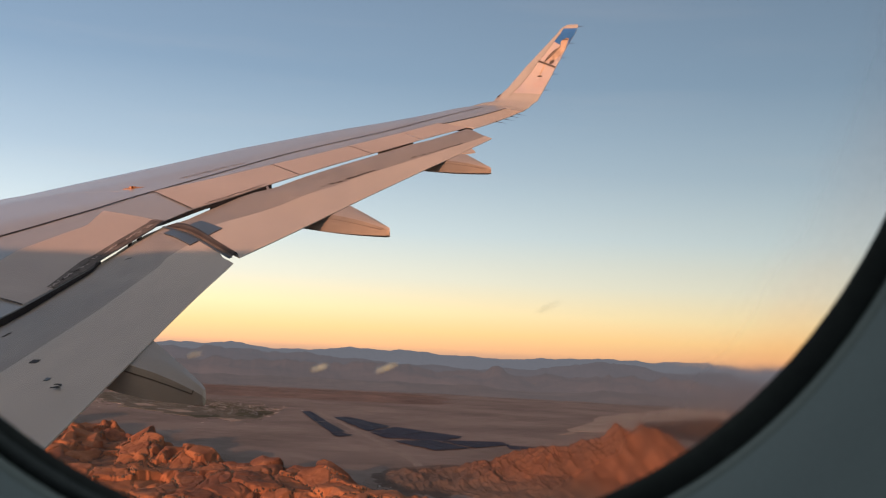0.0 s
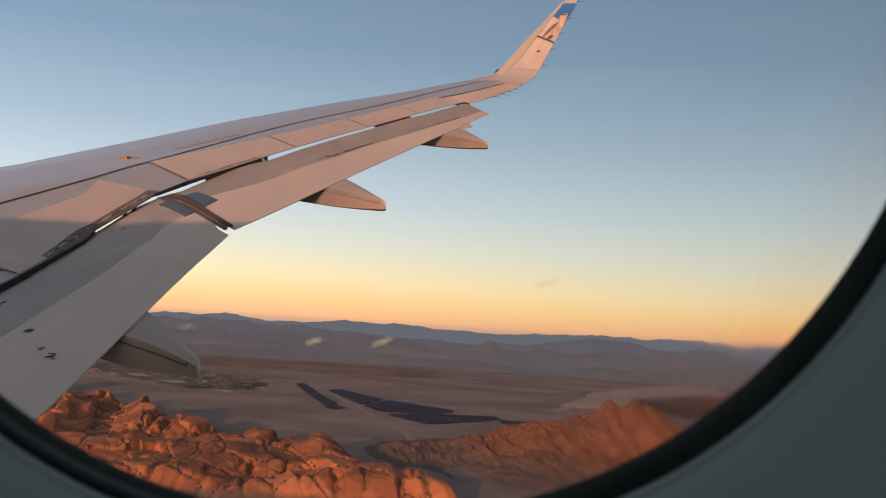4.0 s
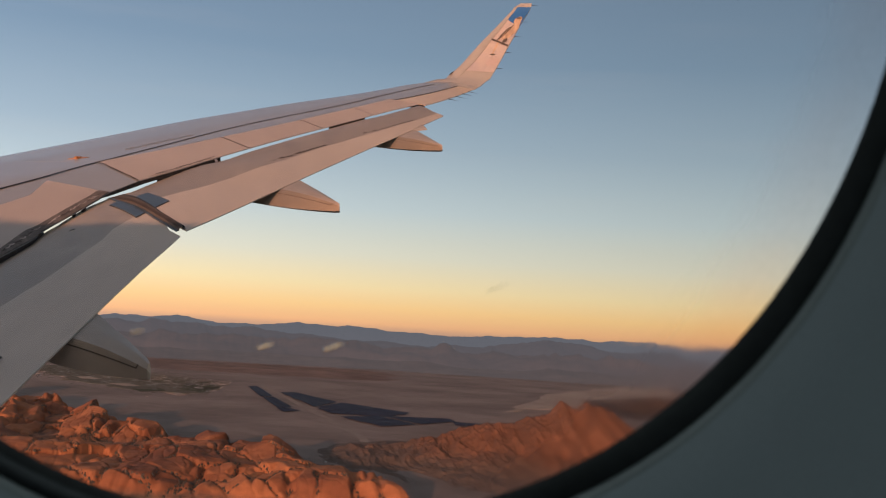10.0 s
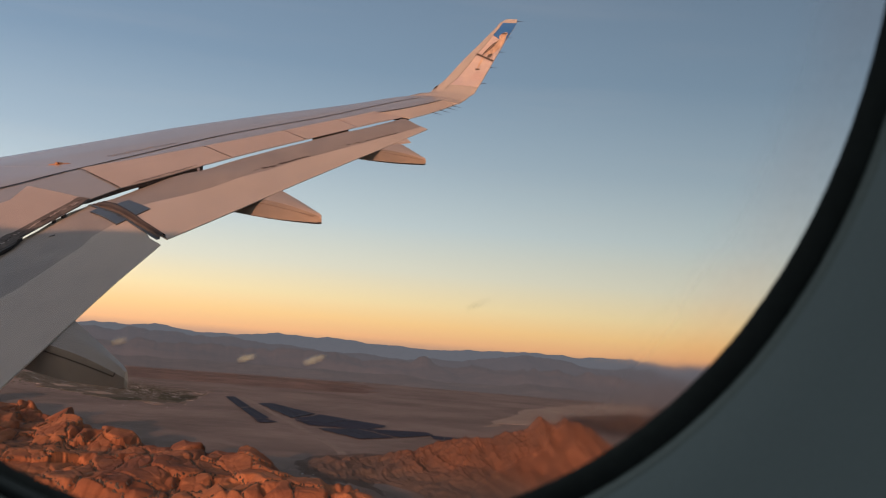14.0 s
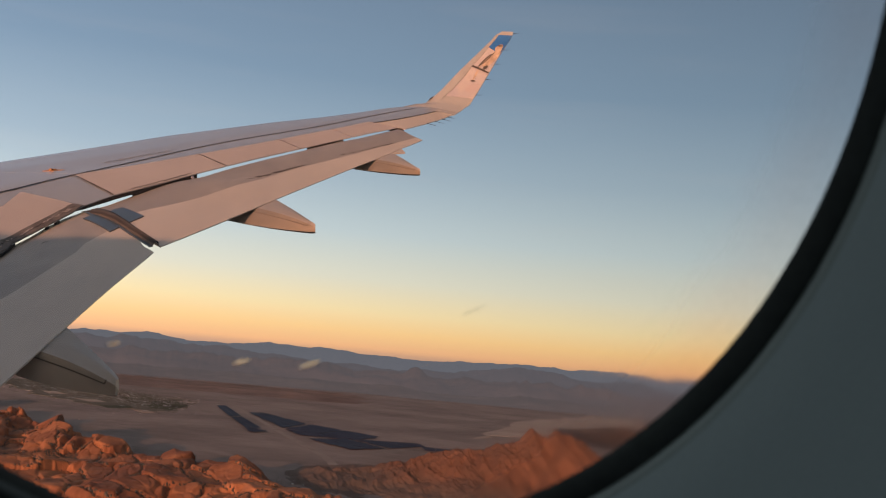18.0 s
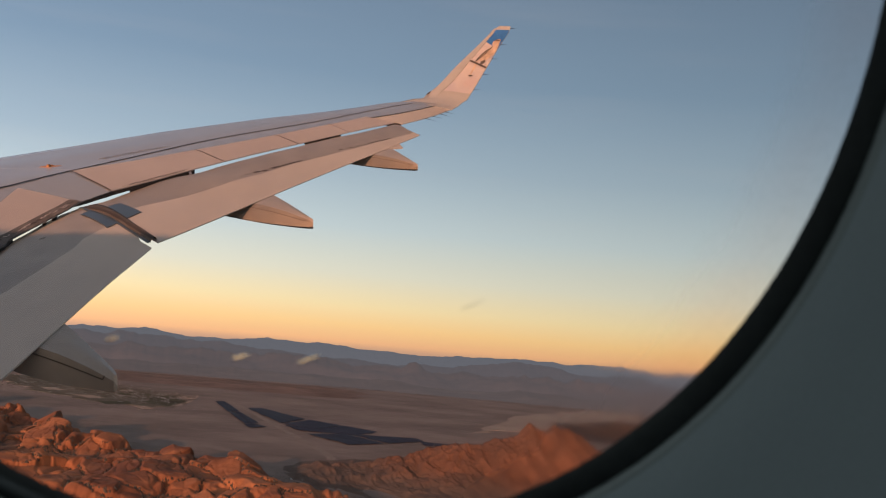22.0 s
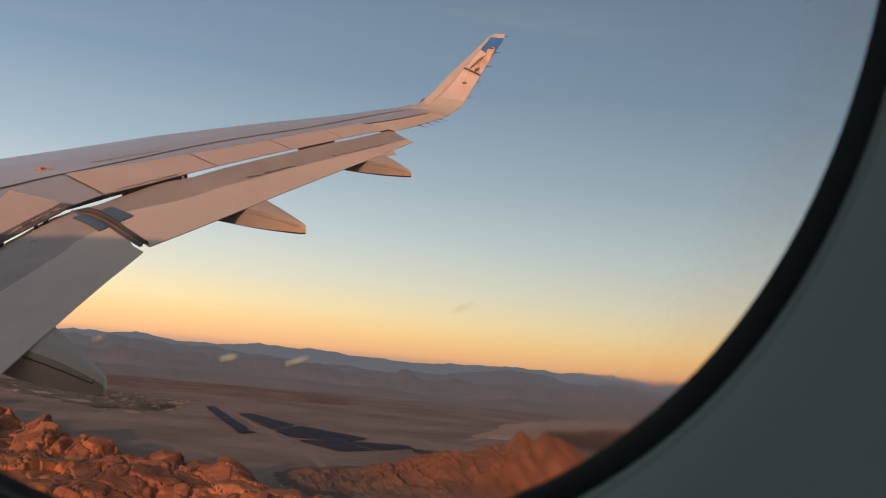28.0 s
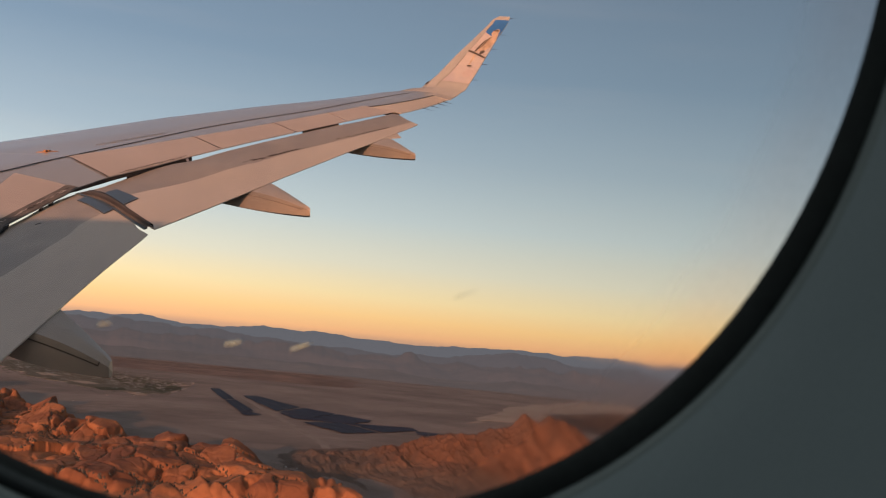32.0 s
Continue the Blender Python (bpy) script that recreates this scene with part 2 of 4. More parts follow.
ROOFS = surface("town_roofs", (0.35, 0.38, 0.41), 0.8, vary=0.5, scale=0.06, fine=0.5, second=(0.20, 0.20, 0.21))
TOWNLAND = surface("town_land", (0.155, 0.145, 0.125), 0.95, vary=0.4, scale=0.03, fine=0.4, spec=0.1, second=(0.075, 0.08, 0.06))
BUSH = surface("dry_scrub", (0.120, 0.108, 0.096), 0.95, vary=0.3, scale=0.02, fine=0.3, spec=0.1)
SCRUB = surface("scrub", (0.082, 0.088, 0.064), 0.95, vary=0.35, scale=0.02, fine=0.3, spec=0.1)
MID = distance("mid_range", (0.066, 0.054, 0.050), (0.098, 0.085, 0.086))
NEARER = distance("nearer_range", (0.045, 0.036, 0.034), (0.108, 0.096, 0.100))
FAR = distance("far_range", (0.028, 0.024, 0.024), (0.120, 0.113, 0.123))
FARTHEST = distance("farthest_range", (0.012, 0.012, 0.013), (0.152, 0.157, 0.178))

GLASS = bpy.data.materials.new("window_acrylic")
GLASS.use_nodes = True
g = GLASS.node_tree.nodes["Principled BSDF"]
g.inputs["Transmission Weight"].default_value, g.inputs["Roughness"].default_value, g.inputs["IOR"].default_value = 1.0, 0.0, 1.12


FROST = bpy.data.materials.new("scratched_acrylic")
FROST.use_nodes = True
fb = FROST.node_tree.nodes["Principled BSDF"]
fb.inputs["Transmission Weight"].default_value, fb.inputs["Roughness"].default_value, fb.inputs["IOR"].default_value = 1.0, 0.25, 1.5
fb.inputs["Base Color"].default_value = (0.68, 0.60, 0.50, 1)
fb.inputs["Specular IOR Level"].default_value = 0.2


# ---- building helpers ----
def mesh(name, verts, faces, material, smooth=False):
    me = bpy.data.meshes.new(name)
    me.from_pydata([tuple(v) for v in verts], [], faces)
    me.materials.append(material)
    if smooth:
        me.polygons.foreach_set("use_smooth", [True] * len(me.polygons))
    me.update()
    return me


def part(name, me, parent, label=""):
    ob = new(name, me)
    ob.parent = parent
    return tagged(ob, label)


def root(name, label, category, kind="", group="", aboard=True):
    ob = new(name)
    ob.empty_display_size = 0.1
    if aboard:
        ob.matrix_world = PLANE
    return tagged(ob, label, category, group, kind)


def grid_faces(nu, nv, base=0, closed=False):
    out = []
    for i in range(nu - 1):
        for j in range(nv if closed else nv - 1):
            k = (j + 1) % nv
            out.append((base + i * nv + j, base + i * nv + k, base + (i + 1) * nv + k, base + (i + 1) * nv + j))
    return out


def slab(name, point, us, vs, thick, material, smooth=True):
    """A curved panel of even thickness: its upper side is point(u, v)."""
    up = [Vector(point(u, v)) for u in us for v in vs]
    nu, nv = len(us), len(vs)
    n = nu * nv
    verts = up + [p - Vector((0, 0, thick(u, v) if callable(thick) else thick)) for p, (u, v) in zip(up, ((u, v) for u in us for v in vs))]
    faces = [f[::-1] for f in grid_faces(nu, nv)] + [tuple(i + n for i in f) for f in grid_faces(nu, nv)]
    rim = [(i, 0) for i in range(nu)] + [(nu - 1, j) for j in range(1, nv)] + [(i, nv - 1) for i in range(nu - 2, -1, -1)] + [(0, j) for j in range(nv - 2, 0, -1)]
    ids = [i * nv + j for i, j in rim]
    for a, b in zip(ids, ids[1:] + ids[:1]):
        faces.append((a, b, b + n, a + n))
    me = mesh(name, verts, faces, material, smooth)
    if smooth:
        flat = range(2 * (nu - 1) * (nv - 1), len(me.polygons))
        for i in flat:
            me.polygons[i].use_smooth = False
        me.set_sharp_from_angle(angle=radians(38))
    return me


def steps(a, b, n):
    return [a + (b - a) * i / (n - 1) for i in range(n)]


def lerp(x, table):
    xs, ys = zip(*table)
    return float(np.interp(x, xs, ys))


# ---- the wing's shape: span s outboard from the cabin's middle, chord fraction f from the leading edge ----
def rise(s):
    return -0.041 + 0.0789 * (s - 1.98) + 0.7324 * ((s - 2) / 15) ** 2


def trailing(s):
    return -6.185 - (0.2764 * (s - 6.4) if s > 6.4 else 0.0)


def leading(s):
    return -0.522 * (s - 1.98)


PROFILE = [(0, 0), (0.008, 0.010), (0.03, 0.020), (0.08, 0.034), (0.15, 0.045), (0.3, 0.062), (0.5, 0.071), (0.7, 0.063), (0.8, 0.046), (0.9, 0.025), (1, 0)]


# how far the leading edge droops below the plain profile
DROOP = [(2, -0.065), (9.2, -0.062), (9.8, -0.050), (10.2, -0.041), (10.8, -0.029), (11.5, -0.016), (12.2, -0.005), (13, 0.0)]


def top(s, f, lift=0.0):
    """A point of the upper surface."""
    c = leading(s) - trailing(s)
    tilt = math.tan(radians(lerp(s, [(2, -2.2), (7, -1.95), (8, -1.68), (9, -1.4), (10, -0.7), (12.3, 0.6), (14, 0.9), (16.2, -0.3), (17, -0.6)])))
    return Vector((s, leading(s) - c * f, rise(s) + c * (lerp(f, PROFILE) + (1 - f) * tilt) + lerp(s, DROOP) * (1 - f) ** 3 + lift))


SLOT = [(2.0, 0.90), (5.4, 0.918), (6.29, 0.906), (6.75, 0.879), (7.39, 0.832), (7.9, 0.82), (8.6, 0.81), (9.6, 0.796), (10.4, 0.80), (11.3, 0.806), (12.1, 0.814), (13.1, 0.830), (14.1, 0.852)]


def slot(s):
    return lerp(s, SLOT)


# the skin's and the spoilers' own rear edge, over the slot
LIP = [(2.0, .905), (5.4, .920), (6.29, .914), (6.47, .9047), (6.829, .883), (7.047, .8694), (7.248, .8565), (7.33, .849), (7.415, .843), (7.565, .837), (7.722, .8307), (7.85, .8265), (8.15, .823), (8.43, .8195), (8.85, .811), (9.02, .8085), (9.56, .804), (10.12, .801), (10.74, .8018), (11.27, .8046), (11.8, .8083), (12.22, .8133), (13.1, .8245), (14.0, .8542)]


def lip(s):
    return lerp(s, LIP)


def box_section(name, s0, s1, n, rear, material):
    fs = [1 - math.cos(radians(90) * i / 35) for i in range(36)]
    verts, nv = [], 0
    for s in steps(s0, s1, n):
        r = rear(s)
        c = leading(s) - trailing(s)
        upper = [top(s, r * f) for f in reversed(fs)]
        lower = [top(s, r * f) - Vector((0, 0, c * (0.085 * math.sin(math.pi * min(1, f * r) ** 0.55) * (1 - f) + (0.012 - (0.0108 if s < 8.4 else 0.007) * f) * min(1, f * 12)))) for f in fs[1:]]
        ring = upper + lower
        nv = len(ring)
        verts += ring
    faces = [f[::-1] for f in grid_faces(n, nv, closed=True)]
    faces += [tuple(range(nv)), tuple(range((n - 1) * nv, n * nv))[::-1]]
    me = mesh(name, verts, faces, material, True)
    me.set_sharp_from_angle(angle=radians(40))
    return me


def ribbon(name, points, width, material, thick=0.004):
    """A narrow strip lying along points on a surface, width along y."""
    verts = []
    for p in points:
        p = Vector(p)
        for dy, dz in ((width / 2, thick), (-width / 2, thick), (-width / 2, -thick), (width / 2, -thick)):
            verts.append(p + Vector((0, dy, dz)))
    n = len(points)
    faces = grid_faces(n, 4, closed=True) + [(0, 1, 2, 3), tuple(range(4 * n - 4, 4 * n))[::-1]]
    return mesh(name, verts, faces, material)


wing = root("aircraft_wing", "long light-grey metal airliner wing with lowered flaps and a raised tip", "wing")
part("inboard_skin", box_section("inboard_skin", 1.5, 8.40, 90, lambda s: lip(s) if s < 7.88 else lerp(s, [(7.88, lip(7.88)), (8.34, 0.690), (8.40, 0.675)]), PAINT), wing)
part("middle_skin", box_section("middle_skin", 8.406, 12.84, 18, lambda s: 0.675, PAINT), wing)
part("outboard_skin", box_section("outboard_skin", 12.846, 16.60, 16, lambda s: lerp(s, [(12.846, 0.675), (14.06, 0.70), (14.08, 0.718), (16.6, 0.805)]), PAINT), wing)
part("tip_skin", box_section("tip_skin", 16.606, 16.95, 6, lambda s: 0.985, PAINT), wing)

# spoilers between the panel lines
EDGES = [(8.33, 7.85), (9.92, 9.555), (11.43, 11.11), (12.83, 12.50)]
for (a0, a1), (b0, b1) in zip(EDGES, EDGES[1:]):
    def spoiler_point(u, v):
        s = (a0 + (a1 - a0) * v) * (1 - u) + (b0 - 0.018 + (b1 - b0) * v) * u
        return top(s, 0.680 + (lip(s) - 0.680) * v, 0.003)
    part("spoiler", slab("spoiler", spoiler_point, steps(0, 1, 10), steps(0, 1, 5), lambda s, v: 0.006, SPOILER), wing, "light-grey hinged spoiler panel")


def fixed_point(u, v):
    s = (12.85 - 0.33 * v) * (1 - u) + 14.06 * u
    return top(s, 0.680 + (lip(s) - 0.680) * v, 0.002)


part("fixed_panel", slab("fixed_panel", fixed_point, steps(0, 1, 8), steps(0, 1, 5), 0.006, SPOILER), wing)
# the paler panel inboard of the spoilers, and the joint at its end
FRONT = [(5.40, .862), (7.10, .786), (7.53, .736)]


def inboard_panel_point(u, v):
    s = 5.59 - 0.10 * v + (1.935 + (0.10 - 0.115) * v) * u
    f0 = lerp(s, FRONT)
    return top(s, f0 + (lip(s) - 0.001 - f0) * v, 0.003)


part("inboard_panel", slab("inboard_panel", inboard_panel_point, steps(0, 1, 24), steps(0, 1, 7), 0.006, SPOILER), wing, "pale grey panel ahead of the inboard flap")
part("panel_joint", mesh("panel_joint", [top(5.59 - 0.10 * v + d, lerp(5.59, FRONT) + (lip(5.5) - 0.002 - lerp(5.59, FRONT)) * v, 0.0045) for v in steps(0, 1, 5) for d in (-0.006, 0.006)], [f[::-1] for f in grid_faces(5, 2)], SEAM), wing)
# dark joints between the spoilers
for s0, s1 in EDGES:
    part("spoiler_joint", mesh("spoiler_joint", [top(s0 + (s1 - s0) * v + d, 0.676 + (lip(s1) - 0.676) * v, 0.0050) for v in steps(0, 1, 6) for d in (-0.012, 0.004)], [f[::-1] for f in grid_faces(6, 2)], FAIRSEAM), wing)


# flaps; REACH is how far aft each stretch of their rear edge comes
REACH = [(4.3, 1.01), (5.1, 1.007), (5.6, 1.015), (6.0, 1.035), (6.3, 1.05), (6.42, 1.03), (6.97, 1.0), (7.39, 0.982), (7.9, 0.961), (8.47, 0.945), (9.13, 0.935), (9.9, 0.935), (10.43, 0.941), (11.56, 0.975), (12.04, 0.985), (12.93, 1.05)]


def flap_point(s, v):
    lead = top(s, slot(s))
    k = 1 - 0.25 * max(0, s - 6.4) / 6.8
    y0, z0 = lead.y + 0.03, lead.z - lerp(s, [(6.2, 0.042), (7.0, 0.037), (7.4, 0.049), (7.8, 0.057), (8.2, 0.038), (8.6, 0.018), (8.9, 0.030), (9.05, 0.040), (9.75, 0.030), (10.4, 0.021), (11.5, 0.018), (12.2, 0.019), (12.6, 0.026), (13.6, 0.027)])
    y1, z1 = trailing(s) - 0.2436 * k, rise(s) + 0.0625 * k
    crown = 0.030 * math.sin(math.pi * min(1, max(0, v)) ** 0.75)
    v *= lerp(s, REACH)
    return Vector((s, y0 + (y1 - y0) * v, z0 + (z1 - z0) * v + crown - 0.020 * (1 - max(0, v)) ** 20))


SEAM_LINE = [(0, 7.62), (0.2, 7.32), (0.41, 7.08), (0.66, 6.79), (0.85, 6.60), (1, 6.46)]
END_LINE = [(0, 14.02), (0.39, 13.64), (0.716, 13.23), (1, 12.97)]


def flap(name, inner, outer, n, crease, label):
    def depth(u, w):
        fold = crease(u)
        return w / 0.5 * fold if w < 0.5 else fold + (w - 0.5) / 0.5 * (1 - fold)

    def at(u, w):
        v = depth(u, w)
        return flap_point(inner(v) * (1 - u) + outer(v) * u, v)

    ws = [0, .01, .03, .06, .1, .16, .24, .32, .4, .46, .4999, .54, .6, .7, .8, .9, 1]
    me = slab(name, at, steps(0, 1, n), ws, lambda u, w: 0.005 + 0.07 * math.sin(math.pi * min(1, depth(u, w) + 0.01) ** 0.6) ** 0.8 * (1 - depth(u, w)), FLAPPAINT)
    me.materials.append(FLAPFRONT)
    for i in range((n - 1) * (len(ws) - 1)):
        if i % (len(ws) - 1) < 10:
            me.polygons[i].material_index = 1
    return part(name, me, wing, label)


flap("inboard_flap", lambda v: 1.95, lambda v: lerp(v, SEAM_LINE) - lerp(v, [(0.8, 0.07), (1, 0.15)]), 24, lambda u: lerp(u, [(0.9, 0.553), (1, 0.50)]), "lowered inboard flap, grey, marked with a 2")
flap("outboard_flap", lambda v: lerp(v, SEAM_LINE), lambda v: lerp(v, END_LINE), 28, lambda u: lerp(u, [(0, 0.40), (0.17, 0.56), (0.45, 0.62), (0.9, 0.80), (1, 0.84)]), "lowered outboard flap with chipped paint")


# small tab that stands out behind the outer fairing
part("trailing_tab", mesh("trailing_tab", [flap_point(a, v) + Vector((0, 0, dz)) for dz in (-0.004, -0.016) for a, v in ((11.30, 0.96), (11.56, 1.0), (11.75, 1.14), (12.04, 1.0), (11.95, 0.96))], [(4, 3, 2, 1, 0), (5, 6, 7, 8, 9)] + [(k, (k + 1) % 5, (k + 1) % 5 + 5, k + 5) for k in range(5)], FLAPPAINT), wing)


# aileron
def aileron_point(s, v):
    f0, f1 = lerp(s, [(14.08, 0.724), (16.6, 0.811)]), lerp(s, [(14.08, 0.892), (16.6, 0.972)])
    return top(s, f0 + (f1 - f0) * v, 0.0)


part("aileron", slab("aileron", aileron_point, steps(14.09, 16.59, 10), steps(0, 1, 5), lambda s, v: 0.05 - 0.042 * v, FLAPPAINT), wing)
part("aileron_gap", slab("aileron_gap", lambda s, v: top(s, lerp(s, [(14.08, 0.724), (14.6, 0.74)]) + 0.16 * v, -0.004), [14.02, 14.10], steps(0, 1, 4), 0.05, COVE, False), wing)


# the raised tip: a blade that bends up out of the wing
def blade(w, v):
    """w from the wing's end to the tip, v from the front edge to the rear edge."""
    table_s = [(0, 16.95), (0.12, 17.12), (0.25, 17.30), (0.4, 17.46), (1, 18.0)]
    table_z = [(0, 1.86), (0.12, 1.905), (0.25, 2.02), (0.4, 2.25), (0.93, 3.107), (1, 3.258)]
    front = [(0, -7.85), (0.05, -8.12), (0.12, -8.34), (0.2, -8.54), (0.25, -8.625), (0.31, -8.705), (0.37, -8.835), (0.53, -9.075), (0.63, -9.225), (0.72, -9.38), (0.917, -9.70), (0.97, -9.795), (1, -9.905)]
    rear = [(0, -9.06), (0.1, -9.12), (0.19, -9.21), (0.25, -9.30), (0.41, -9.468), (0.62, -9.68), (0.82, -9.885), (0.97, -10.06), (1, -10.078)]
    y = lerp(w, front) + (lerp(w, rear) - lerp(w, front)) * v
    sw = lerp(w, table_s)
    return Vector((sw, y, lerp(w, table_z) + 0.065 * math.exp(-((w - 0.13) / 0.075) ** 2) * (1 - v) ** 2 + 0.05 * (1 - w) * math.sin(math.pi * max(0, v) ** 0.6)))


def blade_mesh():
    ws = [0, .04, .08, .12, .16, .2, .25, .3, .35, .4, .5, .6, .7, .8, .88, .93, .97, 1]
    vs = [0, .05, .15, .3, .5, .7, .85, 1]
    inner = [blade(w, v) for w in ws for v in vs]
    outer = [blade(w, v) + Vector((0.09 * (1 - 0.6 * w) * math.sin(math.pi * v ** 0.6) + 0.006, 0, -0.11 * (1 - w) ** 2 * math.sin(math.pi * v ** 0.6) - 0.006)) for w in ws for v in vs]
    n, nu, nv = len(inner), len(ws), len(vs)
    faces = [f[::-1] for f in grid_faces(nu, nv)] + [tuple(i + n for i in f) for f in grid_faces(nu, nv)]
    for i in range(nu - 1):
        for j in (0, nv - 1):
            a, b = i * nv + j, (i + 1) * nv + j
            faces.append((a, b, b + n, a + n))
    for i in (0, nu - 1):
        for j in range(nv - 1):
            a, b = i * nv + j, i * nv + j + 1
            faces.append((a, b, b + n, a + n))
    me = mesh("wingtip_blade", inner + outer, faces, PAINT, True)
    me.set_sharp_from_angle(angle=radians(40))
    return me


tip = part("wingtip_blade", blade_mesh(), wing, "upswept wingtip with a blue and white livery picture")


def decal(name, w0, w1, v0, v1, material, label="", lean=0.0, proud=0.006, nw=6, nvv=4, slant=0.0):
    """A painted field on the inner face of the blade."""
    verts = [blade(w + slant * (v - v0), min(1, max(0, v + lean * (w - w0)))) + Vector((-proud, 0, proud * 0.5)) for w in steps(w0, w1, nw) for v in steps(v0, v1, nvv)]
    ob = part(name, mesh(name, verts, grid_faces(nw, nvv), material, True), tip, label)
    return ob


def oval_decal(name, wc, vc, rw, rv, material, lean=0.0, proud=0.012, taper=0.0):
    """A painted rounded shape on the inner face of the blade."""
    verts = []
    for i in range(20):
        a = 2 * math.pi * i / 20
        dw = rw * math.cos(a)
        dv = rv * math.sin(a) * (1 + taper * math.cos(a))
        verts.append(blade(wc + dw, min(1, max(0, vc + dv + lean * dw))) + Vector((-proud, 0, proud * 0.5)))
    return part(name, mesh(name, verts, [tuple(range(20))], material, True), tip)


def fold(w):
    return lerp(w, [(0.25, 0.325), (0.54, 0.345), (0.77, 0.30), (0.97, 0.18)])


def field_decal(name, w0, w1, v1, material, label, proud, drop=0.0):
    """A painted field from the fold line to the rear edge, its lower border sloping down aft by drop."""
    verts = [blade(w0 - drop * u + (w1 - w0 + drop * u) * k, fold(w0 + (w1 - w0) * k) + (v1 - fold(w0 + (w1 - w0) * k)) * u) + Vector((-proud, 0, proud * 0.5)) for k in steps(0, 1, 10) for u in steps(0, 1, 6)]
    return part(name, mesh(name, verts, grid_faces(10, 6), material, True), tip, label)


field_decal("white_field", 0.315, 0.93, 0.99, LIVERY_WHITE, "white and pale blue painted field", 0.006)
field_decal("blue_field", 0.845, 0.968, 0.992, BLUE, "bright blue painted field", 0.009, 0.065)
oval_decal("tan_shape", 0.742, 0.775, 0.105, 0.19, LIVERY_TAN, 0.7, taper=-0.1)
oval_decal("pale_shape", 0.845, 0.75, 0.034, 0.16, LIVERY_TAN, 0.3, proud=0.015)
oval_decal("dark_cap", 0.862, 0.74, 0.008, 0.13, LIVERY_DARK, 0.5, proud=0.018)
oval_decal("dark_shape", 0.70, 0.585, 0.070, 0.065, LIVERY_DARK, 0.8, proud=0.017, taper=0.3)
oval_decal("dark_streak", 0.745, 0.66, 0.060, 0.025, LIVERY_DARK, 1.2, proud=0.018)
oval_decal("pale_streak", 0.715, 0.61, 0.045, 0.012, LIVERY_TAN, 1.0, proud=0.019)
decal("dark_bar", 0.632, 0.648, 0.31, 0.985, LIVERY_DARK, proud=0.015, slant=-0.085)
oval_decal("dark_tuft", 0.632, 0.78, 0.022, 0.07, LIVERY_DARK, 0.4, proud=0.016)
oval_decal("thin_tan_shape", 0.565, 0.63, 0.085, 0.030, LIVERY_TAN, -0.5, proud=0.014, taper=0.3)
oval_decal("thin_dark_shape", 0.487, 0.69, 0.008, 0.075, LIVERY_DARK, 0.3, proud=0.016)
oval_decal("grey_cloud", 0.42, 0.80, 0.045, 0.16, LIVERY_CLOUD, 0.5, proud=0.010)
part("fold_line", mesh("fold_line", [blade(w, fold(w) + d) + Vector((-0.010, 0, 0.005)) for w in steps(0.26, 0.93, 16) for d in (-0.004, 0.005)], grid_faces(16, 2), SEAM), tip)
decal("root_step", 0.285, 0.315, 0.0, 0.07, COVE, "small dark step at the foot of the tip", proud=0.012)

# seams on the upper surface
part("spar_seam", ribbon("spar_seam", [top(s, lerp(s, [(3, .83), (6, .775), (7.65, .715), (8.13, .692), (8.51, .673), (8.98, .650), (9.4, .634), (9.89, .614), (10.51, .591), (11.06, .580), (11.6, .578), (12.16, .584), (12.88, .586), (13.7, .577), (14.87, .546), (16.0, .532), (16.59, .565)]), 0.003) for s in steps(3.0, 16.59, 60)], 0.013, SEAM, 0.001), wing)
part("aileron_seam", ribbon("aileron_seam", [top(s, lerp(s, [(13.4, 0.70), (14.08, 0.721), (16.6, 0.808)]), 0.006) for s in steps(14.0, 16.6, 12)], 0.012, SEAM, 0.002), wing)


